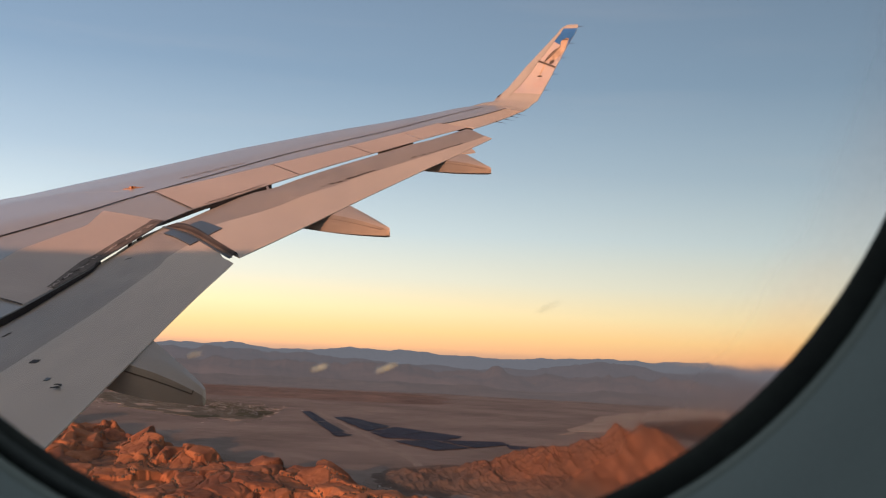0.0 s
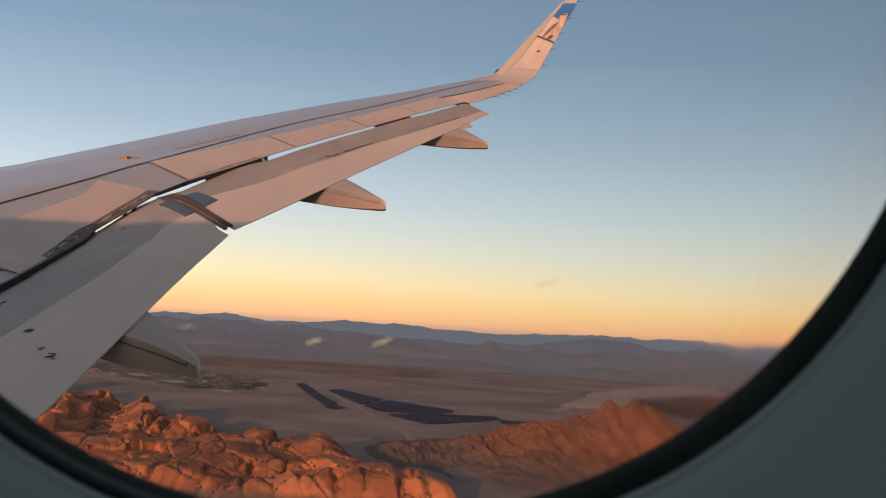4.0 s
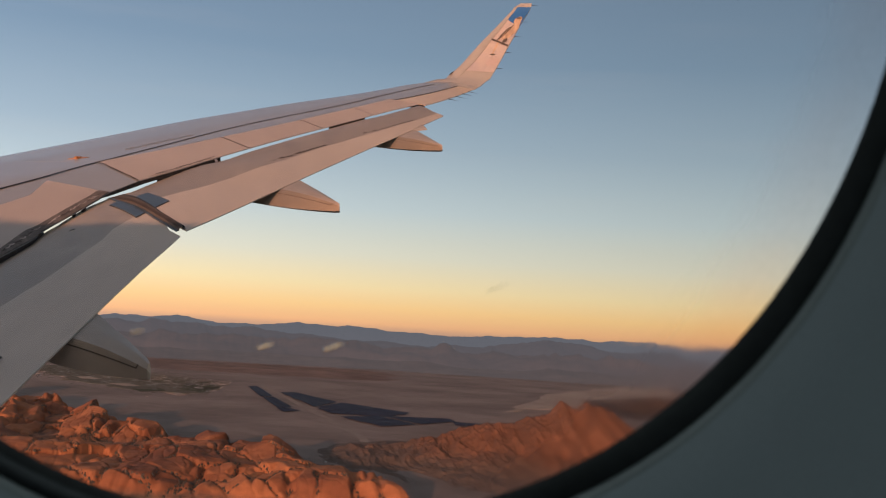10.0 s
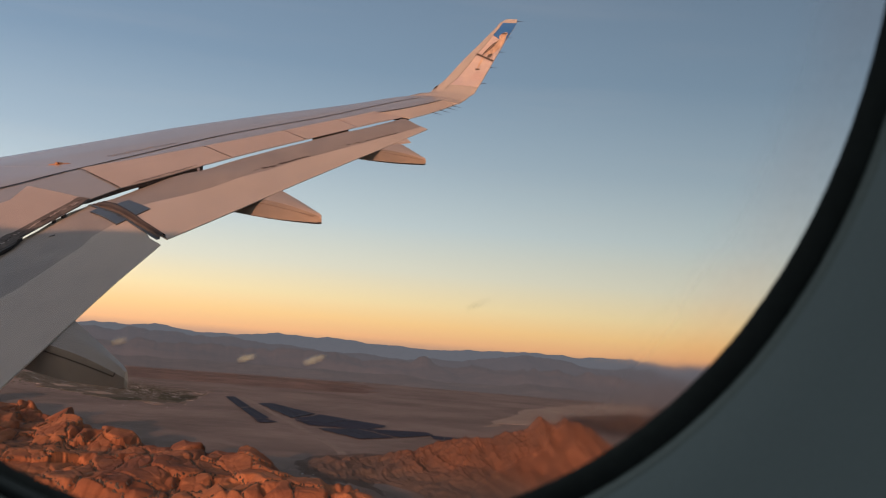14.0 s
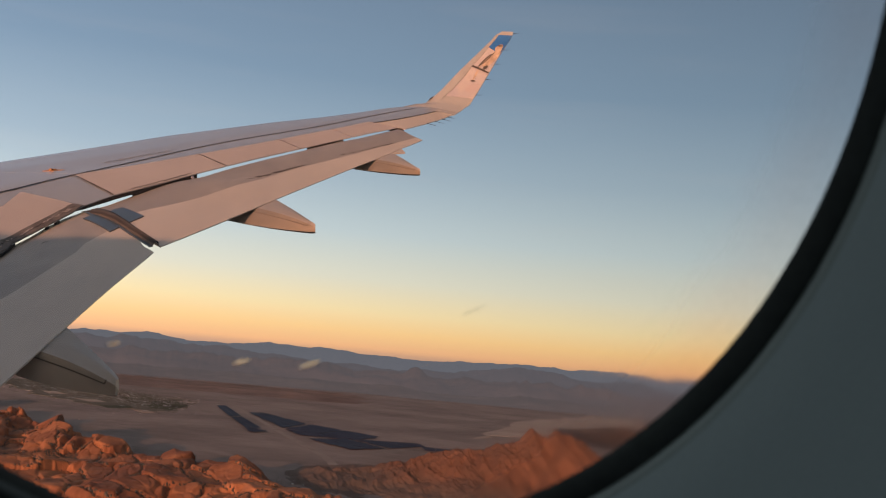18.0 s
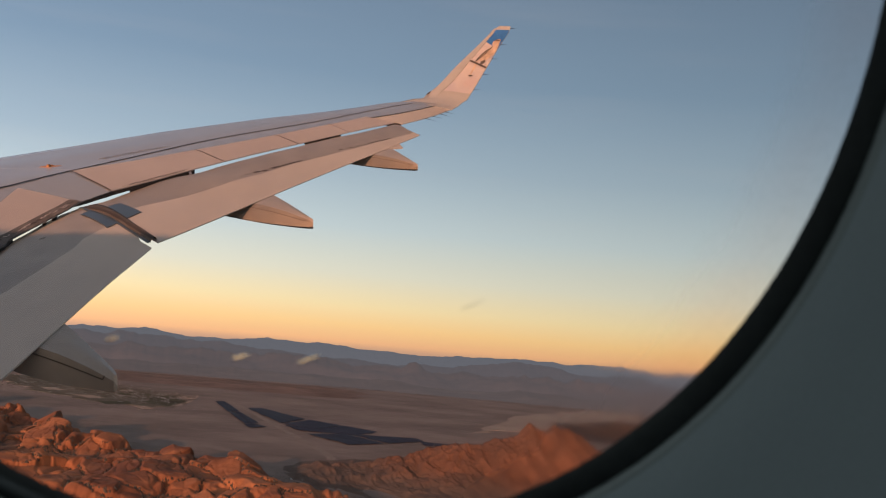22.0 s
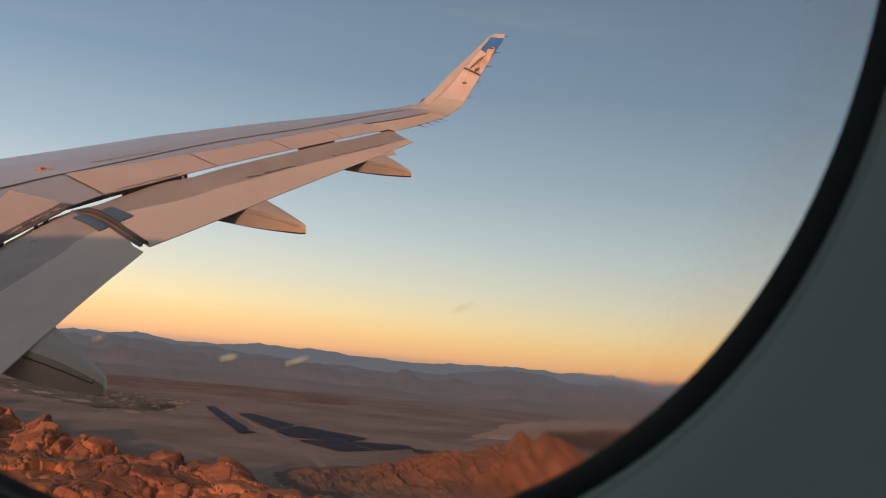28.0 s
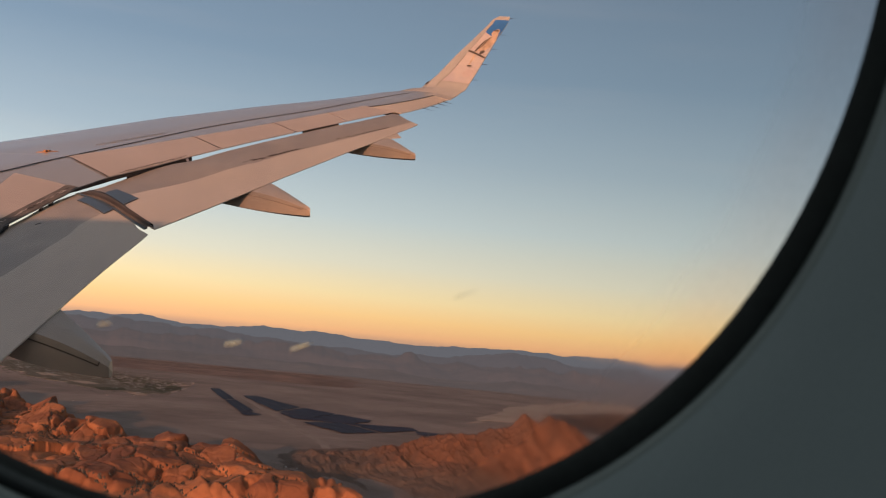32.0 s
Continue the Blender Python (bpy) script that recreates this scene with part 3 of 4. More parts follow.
def fairing(s, tip_y, tip_z, tall, ridge, outer, keel):
    """A pod that runs aft from under the flap: ridge and outer are where it meets the trailing edge, keel is its lower
    edge ahead of that, set to fit the camera's view.
    """
    ob = tagged(new("flap_track_fairing"), "long grey pod with a blunt dark end")
    ob.parent = wing

    def base(x, dz):
        p = flap_point(x, 1)
        return Vector((x, p.y + 0.012, p.z + dz))

    keel = Vector(keel)
    ends = [  # from the tip's small blunt face to the trailing edge, with the bulge between
        (Vector((s - 0.032, tip_y, tip_z + 0.012)), keel, Vector((-0.015, 0, -0.010))),
        (Vector((s - 0.030, tip_y, tip_z + tall * 0.72)), base(ridge, -0.004), Vector((-0.01, 0, 0.012))),
        (Vector((s - 0.01, tip_y, tip_z + tall)), base((ridge + outer) / 2, -0.002), Vector((0.0, 0, 0.012))),
        (Vector((s + 0.024, tip_y, tip_z + tall * 0.95)), base(outer, -0.003), Vector((0.0, 0, 0.004))),
        (Vector((s + 0.028, tip_y, tip_z + 0.012)), base(outer, -0.015), Vector((0.0, 0, -0.01))),
        (Vector((s, tip_y, tip_z)), keel + Vector((0.10, 0, -0.004)), Vector((0, 0, -0.010)))]
    ts = [0, 0.015, 0.05, 0.12, 0.2, 0.3, 0.45, 0.6, 0.75, 0.9, 1.0]

    def rail(k, t):
        a, z, bulge = ends[k]
        shrink = 1 - 0.12 * max(0, 1 - t / 0.05)
        p = a.lerp(z, t) + bulge * math.sin(math.pi * t)
        mid = (ends[0][0] + ends[3][0]) / 2
        return p if t > 0.05 else mid + (p - mid) * shrink + Vector((0, (p - mid).y * (1 - shrink), 0))

    def shell(name, ks, mat_, lab):
        sub = []
        for i, t in enumerate(ts):
            for k0, k1 in zip(ks, ks[1:]):
                for q in (0, 0.34, 0.67):
                    sub.append(rail(k0, t).lerp(rail(k1, t), q))
            sub.append(rail(ks[-1], t))
        nv = (len(ks) - 1) * 3 + 1
        me = mesh(name, sub, grid_faces(len(ts), nv) + [tuple(range(nv))[::-1]], mat_, True)
        me.set_sharp_from_angle(angle=radians(28))
        return part(name, me, ob, lab)

    shell("upper_shell", [4, 3, 2, 1], FAIRING, "")
    shell("lower_shell", [1, 0, 5, 4], FAIRING_SHADED, "lower shell in a darker, shaded tone")
    seam = [rail(1, t).lerp(rail(0, t), 0.24) + Vector((-0.004, 0, 0)) for t in ts[:2:-1]] + [rail(1, 0.12).lerp(rail(0, 0.12), q) + Vector((-0.004, -0.002, 0.001)) for q in (0.1, 0.0)]
    part("shell_joint", ribbon("shell_joint", seam, 0.003, FAIRSEAM, 0.0013), ob)
    return ob


fairing(4.70, -6.63, 0.106, 0.057, 4.65, 4.95, (4.594, -6.330, 0.211))
fairing(7.75, -7.14, 0.448, 0.060, 7.90, 8.29, (7.644, -6.602, 0.532))
fairing(10.95, -8.02, 0.842, 0.064, 11.02, 11.66, (10.698, -7.405, 0.896))

# dark ribs and brackets that close parts of the slot between the spoilers and the flap
for a, c in ((2.0, 6.46), (6.862, 6.892), (6.995, 7.045), (8.10, 9.05), (11.29, 12.25), (13.95, 14.05)):
    part("slot_rib", slab("slot_rib", lambda s, v: top(s, lip(s)) + Vector((0, 0.014 - 0.010 * v, -0.003)), steps(a, c, max(2, int((c - a) * 4))), [0, 1], 0.045 if a < 6 else 0.030 if a < 8 else 0.014 if 11 < a < 13 else 0.072, COVE, False), wing, "dark bracket in the flap slot")
# Added sheet that closes a sky gap, where the flap itself should sit closer.
part("slot_filler", slab("slot_filler", lambda s, v: top(s, lip(s)) + Vector((0, 0.010 - 0.010 * v, -0.017)), steps(11.29, 12.25, 6), [0, 1], 0.05, FLAPFRONT, False), wing, "grey sheet added to close the flap slot")
part("arrow_mark", slab("arrow_mark", lambda s, v: top(s, lip(s)) + Vector((0, -0.003 - 0.008 * v, -0.004 - 0.02 * v)), [8.93, 8.97], [0, 1], 0.003, LIVERY_WHITE, False), wing)

part("slot_shroud", slab("slot_shroud", lambda s, v: top(s, lip(s)) + Vector((0, 0.014 - 0.014 * v, -0.003)), steps(7.30, 8.14, 50), [0, 1], lambda s, v: lerp(s, [(7.30, 0.004), (7.42, 0.017), (7.8, 0.025), (8.02, 0.021), (8.14, 0.021)]), COVE, False), wing, "dark lip over the flap slot")

# seal strip and its cover plates where the two flaps meet
joint = new("flap_joint_seal")
joint.parent = wing
tagged(joint, "curved dark rubber seal between the flaps")


def seal_point(v, w, h):
    """v from the slot to the trailing edge, w across."""
    s = lerp(v, SEAM_LINE) - 0.035
    return flap_point(s + w, v) + Vector((0, 0, h))


vs_ = steps(0.09, 0.97, 24)
across_ = lambda v: lerp(v, [(0.04, 0.16), (0.27, 0.135), (0.47, 0.09), (0.68, 0.065), (1, 0.050)])
rows_ = [[seal_point(v, w, h * min(1, (v - 0.05) / 0.25)) for w, h in ((-0.024, 0.001), (-0.014, 0.014), (across_(v) * 0.45, 0.022), (across_(v) - 0.016, 0.017), (across_(v), 0.001))] for v in vs_]
part("seal_strip", mesh("seal_strip", [p for r in rows_ for p in r], [f[::-1] for f in grid_faces(24, 5)], SEAL, True), joint)
part("seal_lip", mesh("seal_lip", [seal_point(v, w + 0.006, h * min(1, (v - 0.04) / 0.25)) for v in vs_ for w, h in ((-0.020, 0.0155), (0.006, 0.0205))], [f[::-1] for f in grid_faces(24, 2)], COVE, True), joint, "dark edge of the seal")
part("seal_flange", slab("seal_flange", lambda u, v: seal_point(v, -0.050 + 0.030 * u, 0.005), [0, 1], steps(0.08, 0.96, 20), 0.004, STEEL, True), joint, "bare metal flange beside the seal")


def plate(inner, outer, v0, v1):
    part("cover_plate", slab("cover_plate", lambda u, v: flap_point(lerp(v, SEAM_LINE) + inner + (outer - inner) * u, v) + Vector((0, 0, 0.006)), steps(0, 1, 5), steps(v0, v1, 7), 0.005, STEEL, True), joint, "bare metal plate")


plate(0.06, 0.28, 0.29, 0.545)
plate(-0.215, -0.095, 0.22, 0.545)

# rubbing strip along the slot's front edge over the inner flap
STRIP = [(5.80, .9110), (5.87, .9095), (6.48, .8920), (6.864, .8662), (7.263, .8400), (7.40, .8290), (7.43, .8300)]
part("edge_strip", slab("edge_strip", lambda s, v: top(s, lerp(s, STRIP) + (lip(s) + 0.0005 - lerp(s, STRIP)) * v, 0.0055), steps(5.80, 7.43, 60), [0, 1], 0.004, STRIPGREY, False), wing, "worn grey rubbing strip")
random.seed(4)
for i in range(40):
    s = 5.80 + i * 0.039 + random.uniform(-0.02, 0.02)
    ln = random.choice((0.012, 0.02, 0.04, 0.06, 0.10))
    deep, tall_ = random.choice((0.42, 0.5, 0.55)) + random.uniform(-0.08, 0.08), random.uniform(0.0006, 0.0016)
    part("worn_patch", slab("worn_patch", lambda u, v: top(u, lip(u) - deep * (lip(u) - lerp(u, STRIP)) + tall_ * v + 0.001 * math.sin(90 * u), 0.0075), steps(s, s + ln, 4), [0, 1], 0.0015, random.choice((SPOILER, SPOILER, COVE, FADED)), False), wing)


def scuff(name, point, a, b, v, n, material, tall=0.012, seed=1):
    """A broken line of chipped paint along the span."""
    r = random.Random(seed)
    x = a
    while x < b:
        ln = r.uniform(0.05, 0.42) * (b - a) / 2.5
        w = tall * r.uniform(0.3, 1.2)
        p0, p1 = x, min(b, x + ln)
        off = r.uniform(-0.4, 0.4) * tall
        part(name, slab(name, lambda s, q: point(s, v + off + r.uniform(-0.06, 0.06) * tall + w * (q - 0.5)) + Vector((0, 0, 0.002)), steps(p0, p1, 5), [0, 1], 0.0015, material, False), wing)
        x += ln + r.choice((0.004, 0.01, 0.02, 0.09))


def along(a, va, b, vb):
    return lambda s, q: flap_point(s, va + (vb - va) * (s - a) / (b - a) + q)


scuff("paint_chip", along(8.96, 0.518, 9.96, 0.612), 8.96, 9.96, 0.0, 8, SCUFF, 0.034, 3)
scuff("paint_chip", along(10.82, 0.619, 12.44, 0.784), 10.9, 12.3, 0.0, 8, SCUFF, 0.019, 8)
scuff("paint_chip", lambda s, f: top(s, lip(s) - 0.006 + f, 0.0055), 8.1, 9.0, 0.0, 6, SCUFF, 0.0012, 5)
scuff("paint_chip", lambda s, f: top(s, lip(s) - 0.003 + f, 0.0055), 8.0, 8.9, 0.0, 6, SCUFF, 0.0010, 15)
for k in range(3):
    scuff("faded_marking", lambda s, f: top(s, 0.598 - 0.022 * (s - 9.12) / 0.96 + f, 0.0012), 9.12, 10.08, 0.006 * (k - 1), 6, FADED, 0.0010, 6 + k)

# yellow-orange lashing point
hook = new("lashing_point")
hook.parent = wing
tagged(hook, "small orange painted rope anchor")
hp = top(8.58, 0.598)
ring_pts = []
for i in range(13):
    a = math.pi * i / 12
    ring_pts.append(Vector((hp.x + 0.030 * math.cos(a), hp.y, hp.z + 0.009 * math.sin(a))))
for dx in (-0.045, 0.03):
    part("loop", ribbon("loop", [p + Vector((dx, 0, 0)) for p in ring_pts], 0.014, ORANGE, 0.003), hook)
part("painted_base", slab("painted_base", lambda s, v: top(s, 0.587 + 0.021 * v + 0.0025 * math.sin(60 * s), 0.002), steps(8.515, 8.635, 9), [0, 1], 0.004, ORANGE, False), hook)

# static wicks on the trailing edges
def wick(p, d):
    q = p + d
    w = 0.0038
    verts = [p + Vector(k) * w for k in ((-1, 0, 0), (1, 0, 0), (0, 0, 1.4), (0, 0, -1.4))] + [q]
    part("static_wick", mesh("static_wick", verts, [(0, 2, 4), (2, 1, 4), (1, 3, 4), (3, 0, 4), (0, 3, 1, 2)], INK), wing, "thin black static wick")


for w in (0.36, 0.52, 0.68, 0.83, 0.985):
    wick(blade(w, 1), Vector((0.0, -0.12, 0.0)))
for s in (15.1, 15.5, 15.9, 16.25):
    wick(aileron_point(s, 1), Vector((0.02, -0.16, -0.035)))


# stencilled marks on the inner flap
def stencil(text, s, v, size, turn):
    cu = bpy.data.curves.new("flap_number", "FONT")
    cu.body, cu.size, cu.extrude = text, size, 0.001
    cu.align_x = cu.align_y = "CENTER"
    cu.materials.append(INK)
    a, e, f = flap_point(s, v), flap_point(s + 0.1, v), flap_point(s, v + 0.05)
    ex, ey = (e - a).normalized(), (a - f).normalized()
    nz = ex.cross(ey).normalized()
    ob = new("flap_number", cu)
    ob.parent = wing
    ob.matrix_local = Matrix.Translation(a + nz * 0.006) @ Matrix((ex, nz.cross(ex), nz)).transposed().to_4x4() @ pose(0, 0, 0, 0, 0, turn)
    return ob


stencil("2", 4.375, 0.836, 0.054, -90)
for s, v, a, c in ((4.615, 0.607, 0.034, 0.030), (4.44, 0.755, 0.026, 0.016), (4.995, 0.262, 0.018, 0.016), (5.028, 0.262, 0.018, 0.016), (6.43, 0.268, 0.026, 0.007), (6.455, 0.274, 0.010, 0.016), (11.3, 0.80, 0.04, 0.008)):
    part("stencil_bar", slab("stencil_bar", lambda u, q: flap_point(u, q) + Vector((0, 0, 0.002)), [s, s + a], [v, v + c], 0.0015, INK if v != 0.755 else STEEL, False), wing)
# chordwise joints in the flap skins
for s, a, c in ((4.05, 0.02, 0.5), (2.9, 0.02, 0.98)):
    part("skin_joint", mesh("skin_joint", [flap_point(s + d, v) + Vector((0, 0, 0.0025)) for v in steps(a, c, 8) for d in (0, 0.012)], [f[::-1] for f in grid_faces(8, 2)], SEAM), wing)
# ---- the cabin side: lining, window, outer skin ----
WX, WY, WZ, WA, WB, WN, WT = 1.9288, -7.2327, 0.7932, 0.1301, 0.1609, 2.217, 0.0741
NORMAL = Vector((math.cos(WT), 0, math.sin(WT)))
UPWARD = Vector((-math.sin(WT), 0, math.cos(WT)))


def oval(a, grow, out):
    """A point of the window's outline, widened by grow, moved outwards by out."""
    c, s = math.cos(a), math.sin(a)
    y = (WA + grow) * math.copysign(abs(c) ** (2 / WN), c)
    z = (WB + grow) * math.copysign(abs(s) ** (2 / WN), s)
    return Vector((WX, WY, WZ)) + Vector((0, y, 0)) + UPWARD * z + NORMAL * out


def hoop(name, rings, material, smooth=True, n=128):
    verts = [oval(2 * math.pi * i / n, g_, o_) for g_, o_ in rings for i in range(n)]
    me = mesh(name, verts, grid_faces(len(rings), n, closed=True), material, smooth)
    me.set_sharp_from_angle(angle=radians(35))
    return me


window = root("window_1", "oval airliner cabin window with black rubber gasket", "window", "structure")
part("gasket", hoop("gasket", [(0.10, 0.036), (0.034, 0.032), (0.004, 0.004), (0.0, 0.0), (0.0012, -0.0010), (0.0058, -0.0014), (0.0064, -0.0012), (0.0067, -0.0004), (0.0067, 0.002)], GASKET), window, "black rubber window gasket")
part("bezel", hoop("bezel", [(0.0066, 0.003), (0.0066, -0.0006), (0.0069, -0.0012), (0.0074, -0.0016), (0.0080, -0.0019), (0.0086, -0.0019)], BEZEL), window, "grey window bezel")


def arc(name, rings, material, a0, a1, n=60):
    verts = [oval(radians(a), g_, o_) for g_, o_ in rings for a in steps(a0, a1, n)]
    return mesh(name, verts, grid_faces(len(rings), n), material, True)


# This arc is cut to the stretch that the camera's view shows.
part("gasket_step", arc("gasket_step", [(0.0022, -0.0012), (0.0024, -0.0019), (0.0046, -0.0022), (0.0048, -0.0012)], STEPGREY, 258, 372), window, "dark grey step along the gasket's lower edge")
n_ = 96
pane_verts = [oval(2 * math.pi * i / n_, 0.030, o_) for o_ in (0.030, 0.033) for i in range(n_)]
pane = part("pane", mesh("pane", pane_verts, [tuple(range(n_))[::-1], tuple(range(n_, 2 * n_))] + grid_faces(2, n_, closed=True), GLASS), window, "clear acrylic pane")
pane.visible_shadow = False

# inner dust cover: the rim's haze and glow are put into it, thickest aft
HAZE = bpy.data.materials.new("rim_haze_acrylic")
HAZE.use_nodes = True
ht = HAZE.node_tree
ht.nodes.remove(ht.nodes["Principled BSDF"])


def hn(kind, op=None, *values):
    n = ht.nodes.new(kind)
    if op:
        n.operation = op
    for i, v in enumerate(values):
        if isinstance(v, (int, float)):
            n.inputs[i].default_value = v
        else:
            ht.links.new(v, n.inputs[i])
    return n.outputs[0]


hc = ht.nodes.new("ShaderNodeTexCoord")
hs = ht.nodes.new("ShaderNodeSeparateXYZ")
ht.links.new(hc.outputs["Object"], hs.inputs[0])
hy = hn("ShaderNodeMath", "MULTIPLY_ADD", hs.outputs[1], 1 / WA, -WY / WA)
hz = hn("ShaderNodeMath", "MULTIPLY_ADD", hs.outputs[2], 1 / WB, -WZ / WB)
ring2 = hn("ShaderNodeMath", "ADD", hn("ShaderNodeMath", "POWER", hn("ShaderNodeMath", "ABSOLUTE", hy), 2.2), hn("ShaderNodeMath", "POWER", hn("ShaderNodeMath", "ABSOLUTE", hz), 2.2))
rim_ = hn("ShaderNodeMapRange", None, ring2, 0.78, 1.02, 0.0, 1.0)
aft = hn("ShaderNodeMapRange", None, hy, 0.1, -0.7, 0.0, 1.0)
blot = ht.nodes.new("ShaderNodeTexNoise")
blot.inputs["Scale"].default_value, blot.inputs["Detail"].default_value = 26.0, 5.0
ht.links.new(hc.outputs["Object"], blot.inputs[0])
spots = hn("ShaderNodeMapRange", None, blot.outputs[0], 0.35, 0.7, 0.35, 1.0)
amount = hn("ShaderNodeMath", "MULTIPLY", hn("ShaderNodeMath", "MULTIPLY", rim_, aft), hn("ShaderNodeMath", "MULTIPLY", spots, 0.92))
clear = ht.nodes.new("ShaderNodeBsdfTransparent")
milky = ht.nodes.new("ShaderNodeBsdfRefraction")
milky.inputs["Color"].default_value = (1.0, 0.95, 0.93, 1)
milky.inputs["Roughness"].default_value, milky.inputs["IOR"].default_value = 0.45, 1.01
hmix = ht.nodes.new("ShaderNodeMixShader")
ht.links.new(amount, hmix.inputs[0])
ht.links.new(clear.outputs[0], hmix.inputs[1])
ht.links.new(milky.outputs[0], hmix.inputs[2])
ht.links.new(hmix.outputs[0], ht.nodes["Material Output"].inputs[0])
cover_verts = [oval(2 * math.pi * i / n_, 0.010, o_) for o_ in (0.0150, 0.0152) for i in range(n_)]
cover = part("dust_cover", mesh("dust_cover", cover_verts, [tuple(range(n_))[::-1], tuple(range(n_, 2 * n_))] + grid_faces(2, n_, closed=True), HAZE), window, "inner dust cover with a hazy glow put in at the rim")
cover.visible_shadow = False

# old scratches on the pane; wedge shape and cream tint put the glints in
for y, z, w, t in ((0.0487, -0.1221, 0.0019, 0.35), (0.0178, -0.1268, 0.0023, 0.45), (0.0009, -0.1275, 0.0030, 0.6)):
    verts, wedge = [], []
    for i in range(12):
        a = 2 * math.pi * i / 12
        p, q = w * math.cos(a), 0.0006 * math.sin(a) * (1 + 0.3 * math.cos(3 * a)) * (1.3 + math.cos(a)) * 0.65
        wedge.append(NORMAL * (0.0006 + 0.15 * (q + t * p * 0.6)))
        verts.append(Vector((WX, WY, WZ)) + NORMAL * 0.0280 + Vector((0, y + p, 0)) + UPWARD * (z - q - t * p * 0.6))
    part("pane_scratch", mesh("pane_scratch", verts + [v + k for v, k in zip(verts, wedge)], [tuple(range(12))[::-1], tuple(range(12, 24))] + grid_faces(2, 12, closed=True), FROST), window, "pale scratch on the pane")

SMEAR = bpy.data.materials.new("greasy_smear")
SMEAR.use_nodes = True
SMEAR.node_tree.nodes["Principled BSDF"].inputs["Base Color"].default_value = (0.22, 0.17, 0.15, 1)
SMEAR.node_tree.nodes["Principled BSDF"].inputs["Alpha"].default_value = 0.024
for dy, dz, w in ((0.0, 0.0, 0.0022), (-0.0016, 0.0006, 0.0026), (0.0012, -0.0004, 0.0014)):
    verts = []
    for i in range(14):
        a = 2 * math.pi * i / 14
        p, q = w * math.cos(a), 0.0007 * math.sin(a) * (1 + 0.3 * math.cos(3 * a))
        verts.append(Vector((WX, WY, WZ)) + NORMAL * 0.0280 + Vector((0, -0.0393 + dy + p, 0)) + UPWARD * (-0.1140 + dz - q - 0.36 * p))
    part("pane_smear", mesh("pane_smear", verts + [v + NORMAL * 0.0003 for v in verts], [tuple(range(14))[::-1], tuple(range(14, 28))] + grid_faces(2, 14, closed=True), SMEAR), window, "faint greasy smear on the pane")

lining = root("wall_side", "grey moulded plastic cabin side wall round the window", "wall", "structure")
part("window_reveal", hoop("window_reveal", [(0.0083, 0.002), (0.00835, -0.0015), (0.0085, -0.00185), (0.0092, -0.0021), (0.0106, -0.0026), (0.0125, -0.0032), (0.0150, -0.0040), (0.0200, -0.0046), (0.040, -0.0065), (0.080, -0.010), (0.13, -0.014), (0.22, -0.018), (0.40, -0.020)], LINING), lining)


def tube(name, radius, material, y0, y1, hole, inward):
    """A cabin-long tube with an opening round the window."""
    cz = 0.40
    verts, faces = [], []
    ys = sorted(set([round(y, 3) for y in steps(y0, y1, 24)] + [round(WY + k * hole[0], 3) for k in (-1, -0.5, 0, 0.5, 1)]))
    za, zb = WZ - hole[1], WZ + hole[1]
    mid = [math.asin((z - cz) / radius) for z in steps(za, zb, 6)]
    angles = steps(mid[-1], mid[0] + 2 * math.pi, 60) + [m + 2 * math.pi for m in mid[1:-1]]
    for y in ys:
        for a in angles:
            verts.append((radius * math.cos(a), y, cz + radius * math.sin(a)))
    na = len(angles)
    for i in range(len(ys) - 1):
        for j in range(na):
            open_ = j >= 59 and WY - hole[0] - 0.01 < (ys[i] + ys[i + 1]) / 2 < WY + hole[0] + 0.01
            if not open_:
                k = (j + 1) % na
                f = (i * na + j, (i + 1) * na + j, (i + 1) * na + k, i * na + k)
                faces.append(f if inward else f[::-1])
    return mesh(name, verts, faces, material, True)


skin = root("fuselage", "white painted airliner fuselage skin", "fuselage", "structure")
part("outer_skin", tube("outer_skin", 2.0, SKIN, -17.0, 14.0, (0.25, 0.28), False), skin)
part("inner_lining", tube("inner_lining", 1.915, LINING, -12.0, -2.0, (0.42, 0.46), True), lining)
for y in (-12.0, -2.0):
    ring_ = [(1.915 * math.cos(a), y, 0.40 + 1.915 * math.sin(a)) for a in steps(0, 2 * math.pi, 41)[:-1]]
    part("bulkhead", mesh("bulkhead", ring_, [tuple(range(40)) if y > -5 else tuple(range(40))[::-1]], LINING), lining)
for y in (-17.0, 14.0):
    ring_ = [(2.0 * math.cos(a), y, 0.40 + 2.0 * math.sin(a)) for a in steps(0, 2 * math.pi, 41)[:-1]]
    part("end_cap", mesh("end_cap", ring_, [tuple(range(40))], SKIN), skin)
floor = root("floor", "dark blue carpeted cabin floor", "floor", "structure")
part("carpet", slab("carpet", lambda u, v: (u, v, -0.45), [-1.68, 1.68], [-11.98, -2.02], 0.04, FLOOR, False), floor)

# Unseen lamp added to brighten the lining; no such fitting is in view.
lamp = new("lining_fill_light", bpy.data.lights.new("lining_fill_light", "AREA"))
lamp.data.shape, lamp.data.size, lamp.data.size_y = "RECTANGLE", 0.5, 6.0
lamp.data.energy, lamp.data.color = 16.5, (0.84, 0.98, 0.96)
lamp.matrix_world = PLANE @ pose(0.2, -7.0, 2.15)

# ---- the valley ----
rng = np.random.default_rng(5)
LATTICE = rng.random((256, 256))


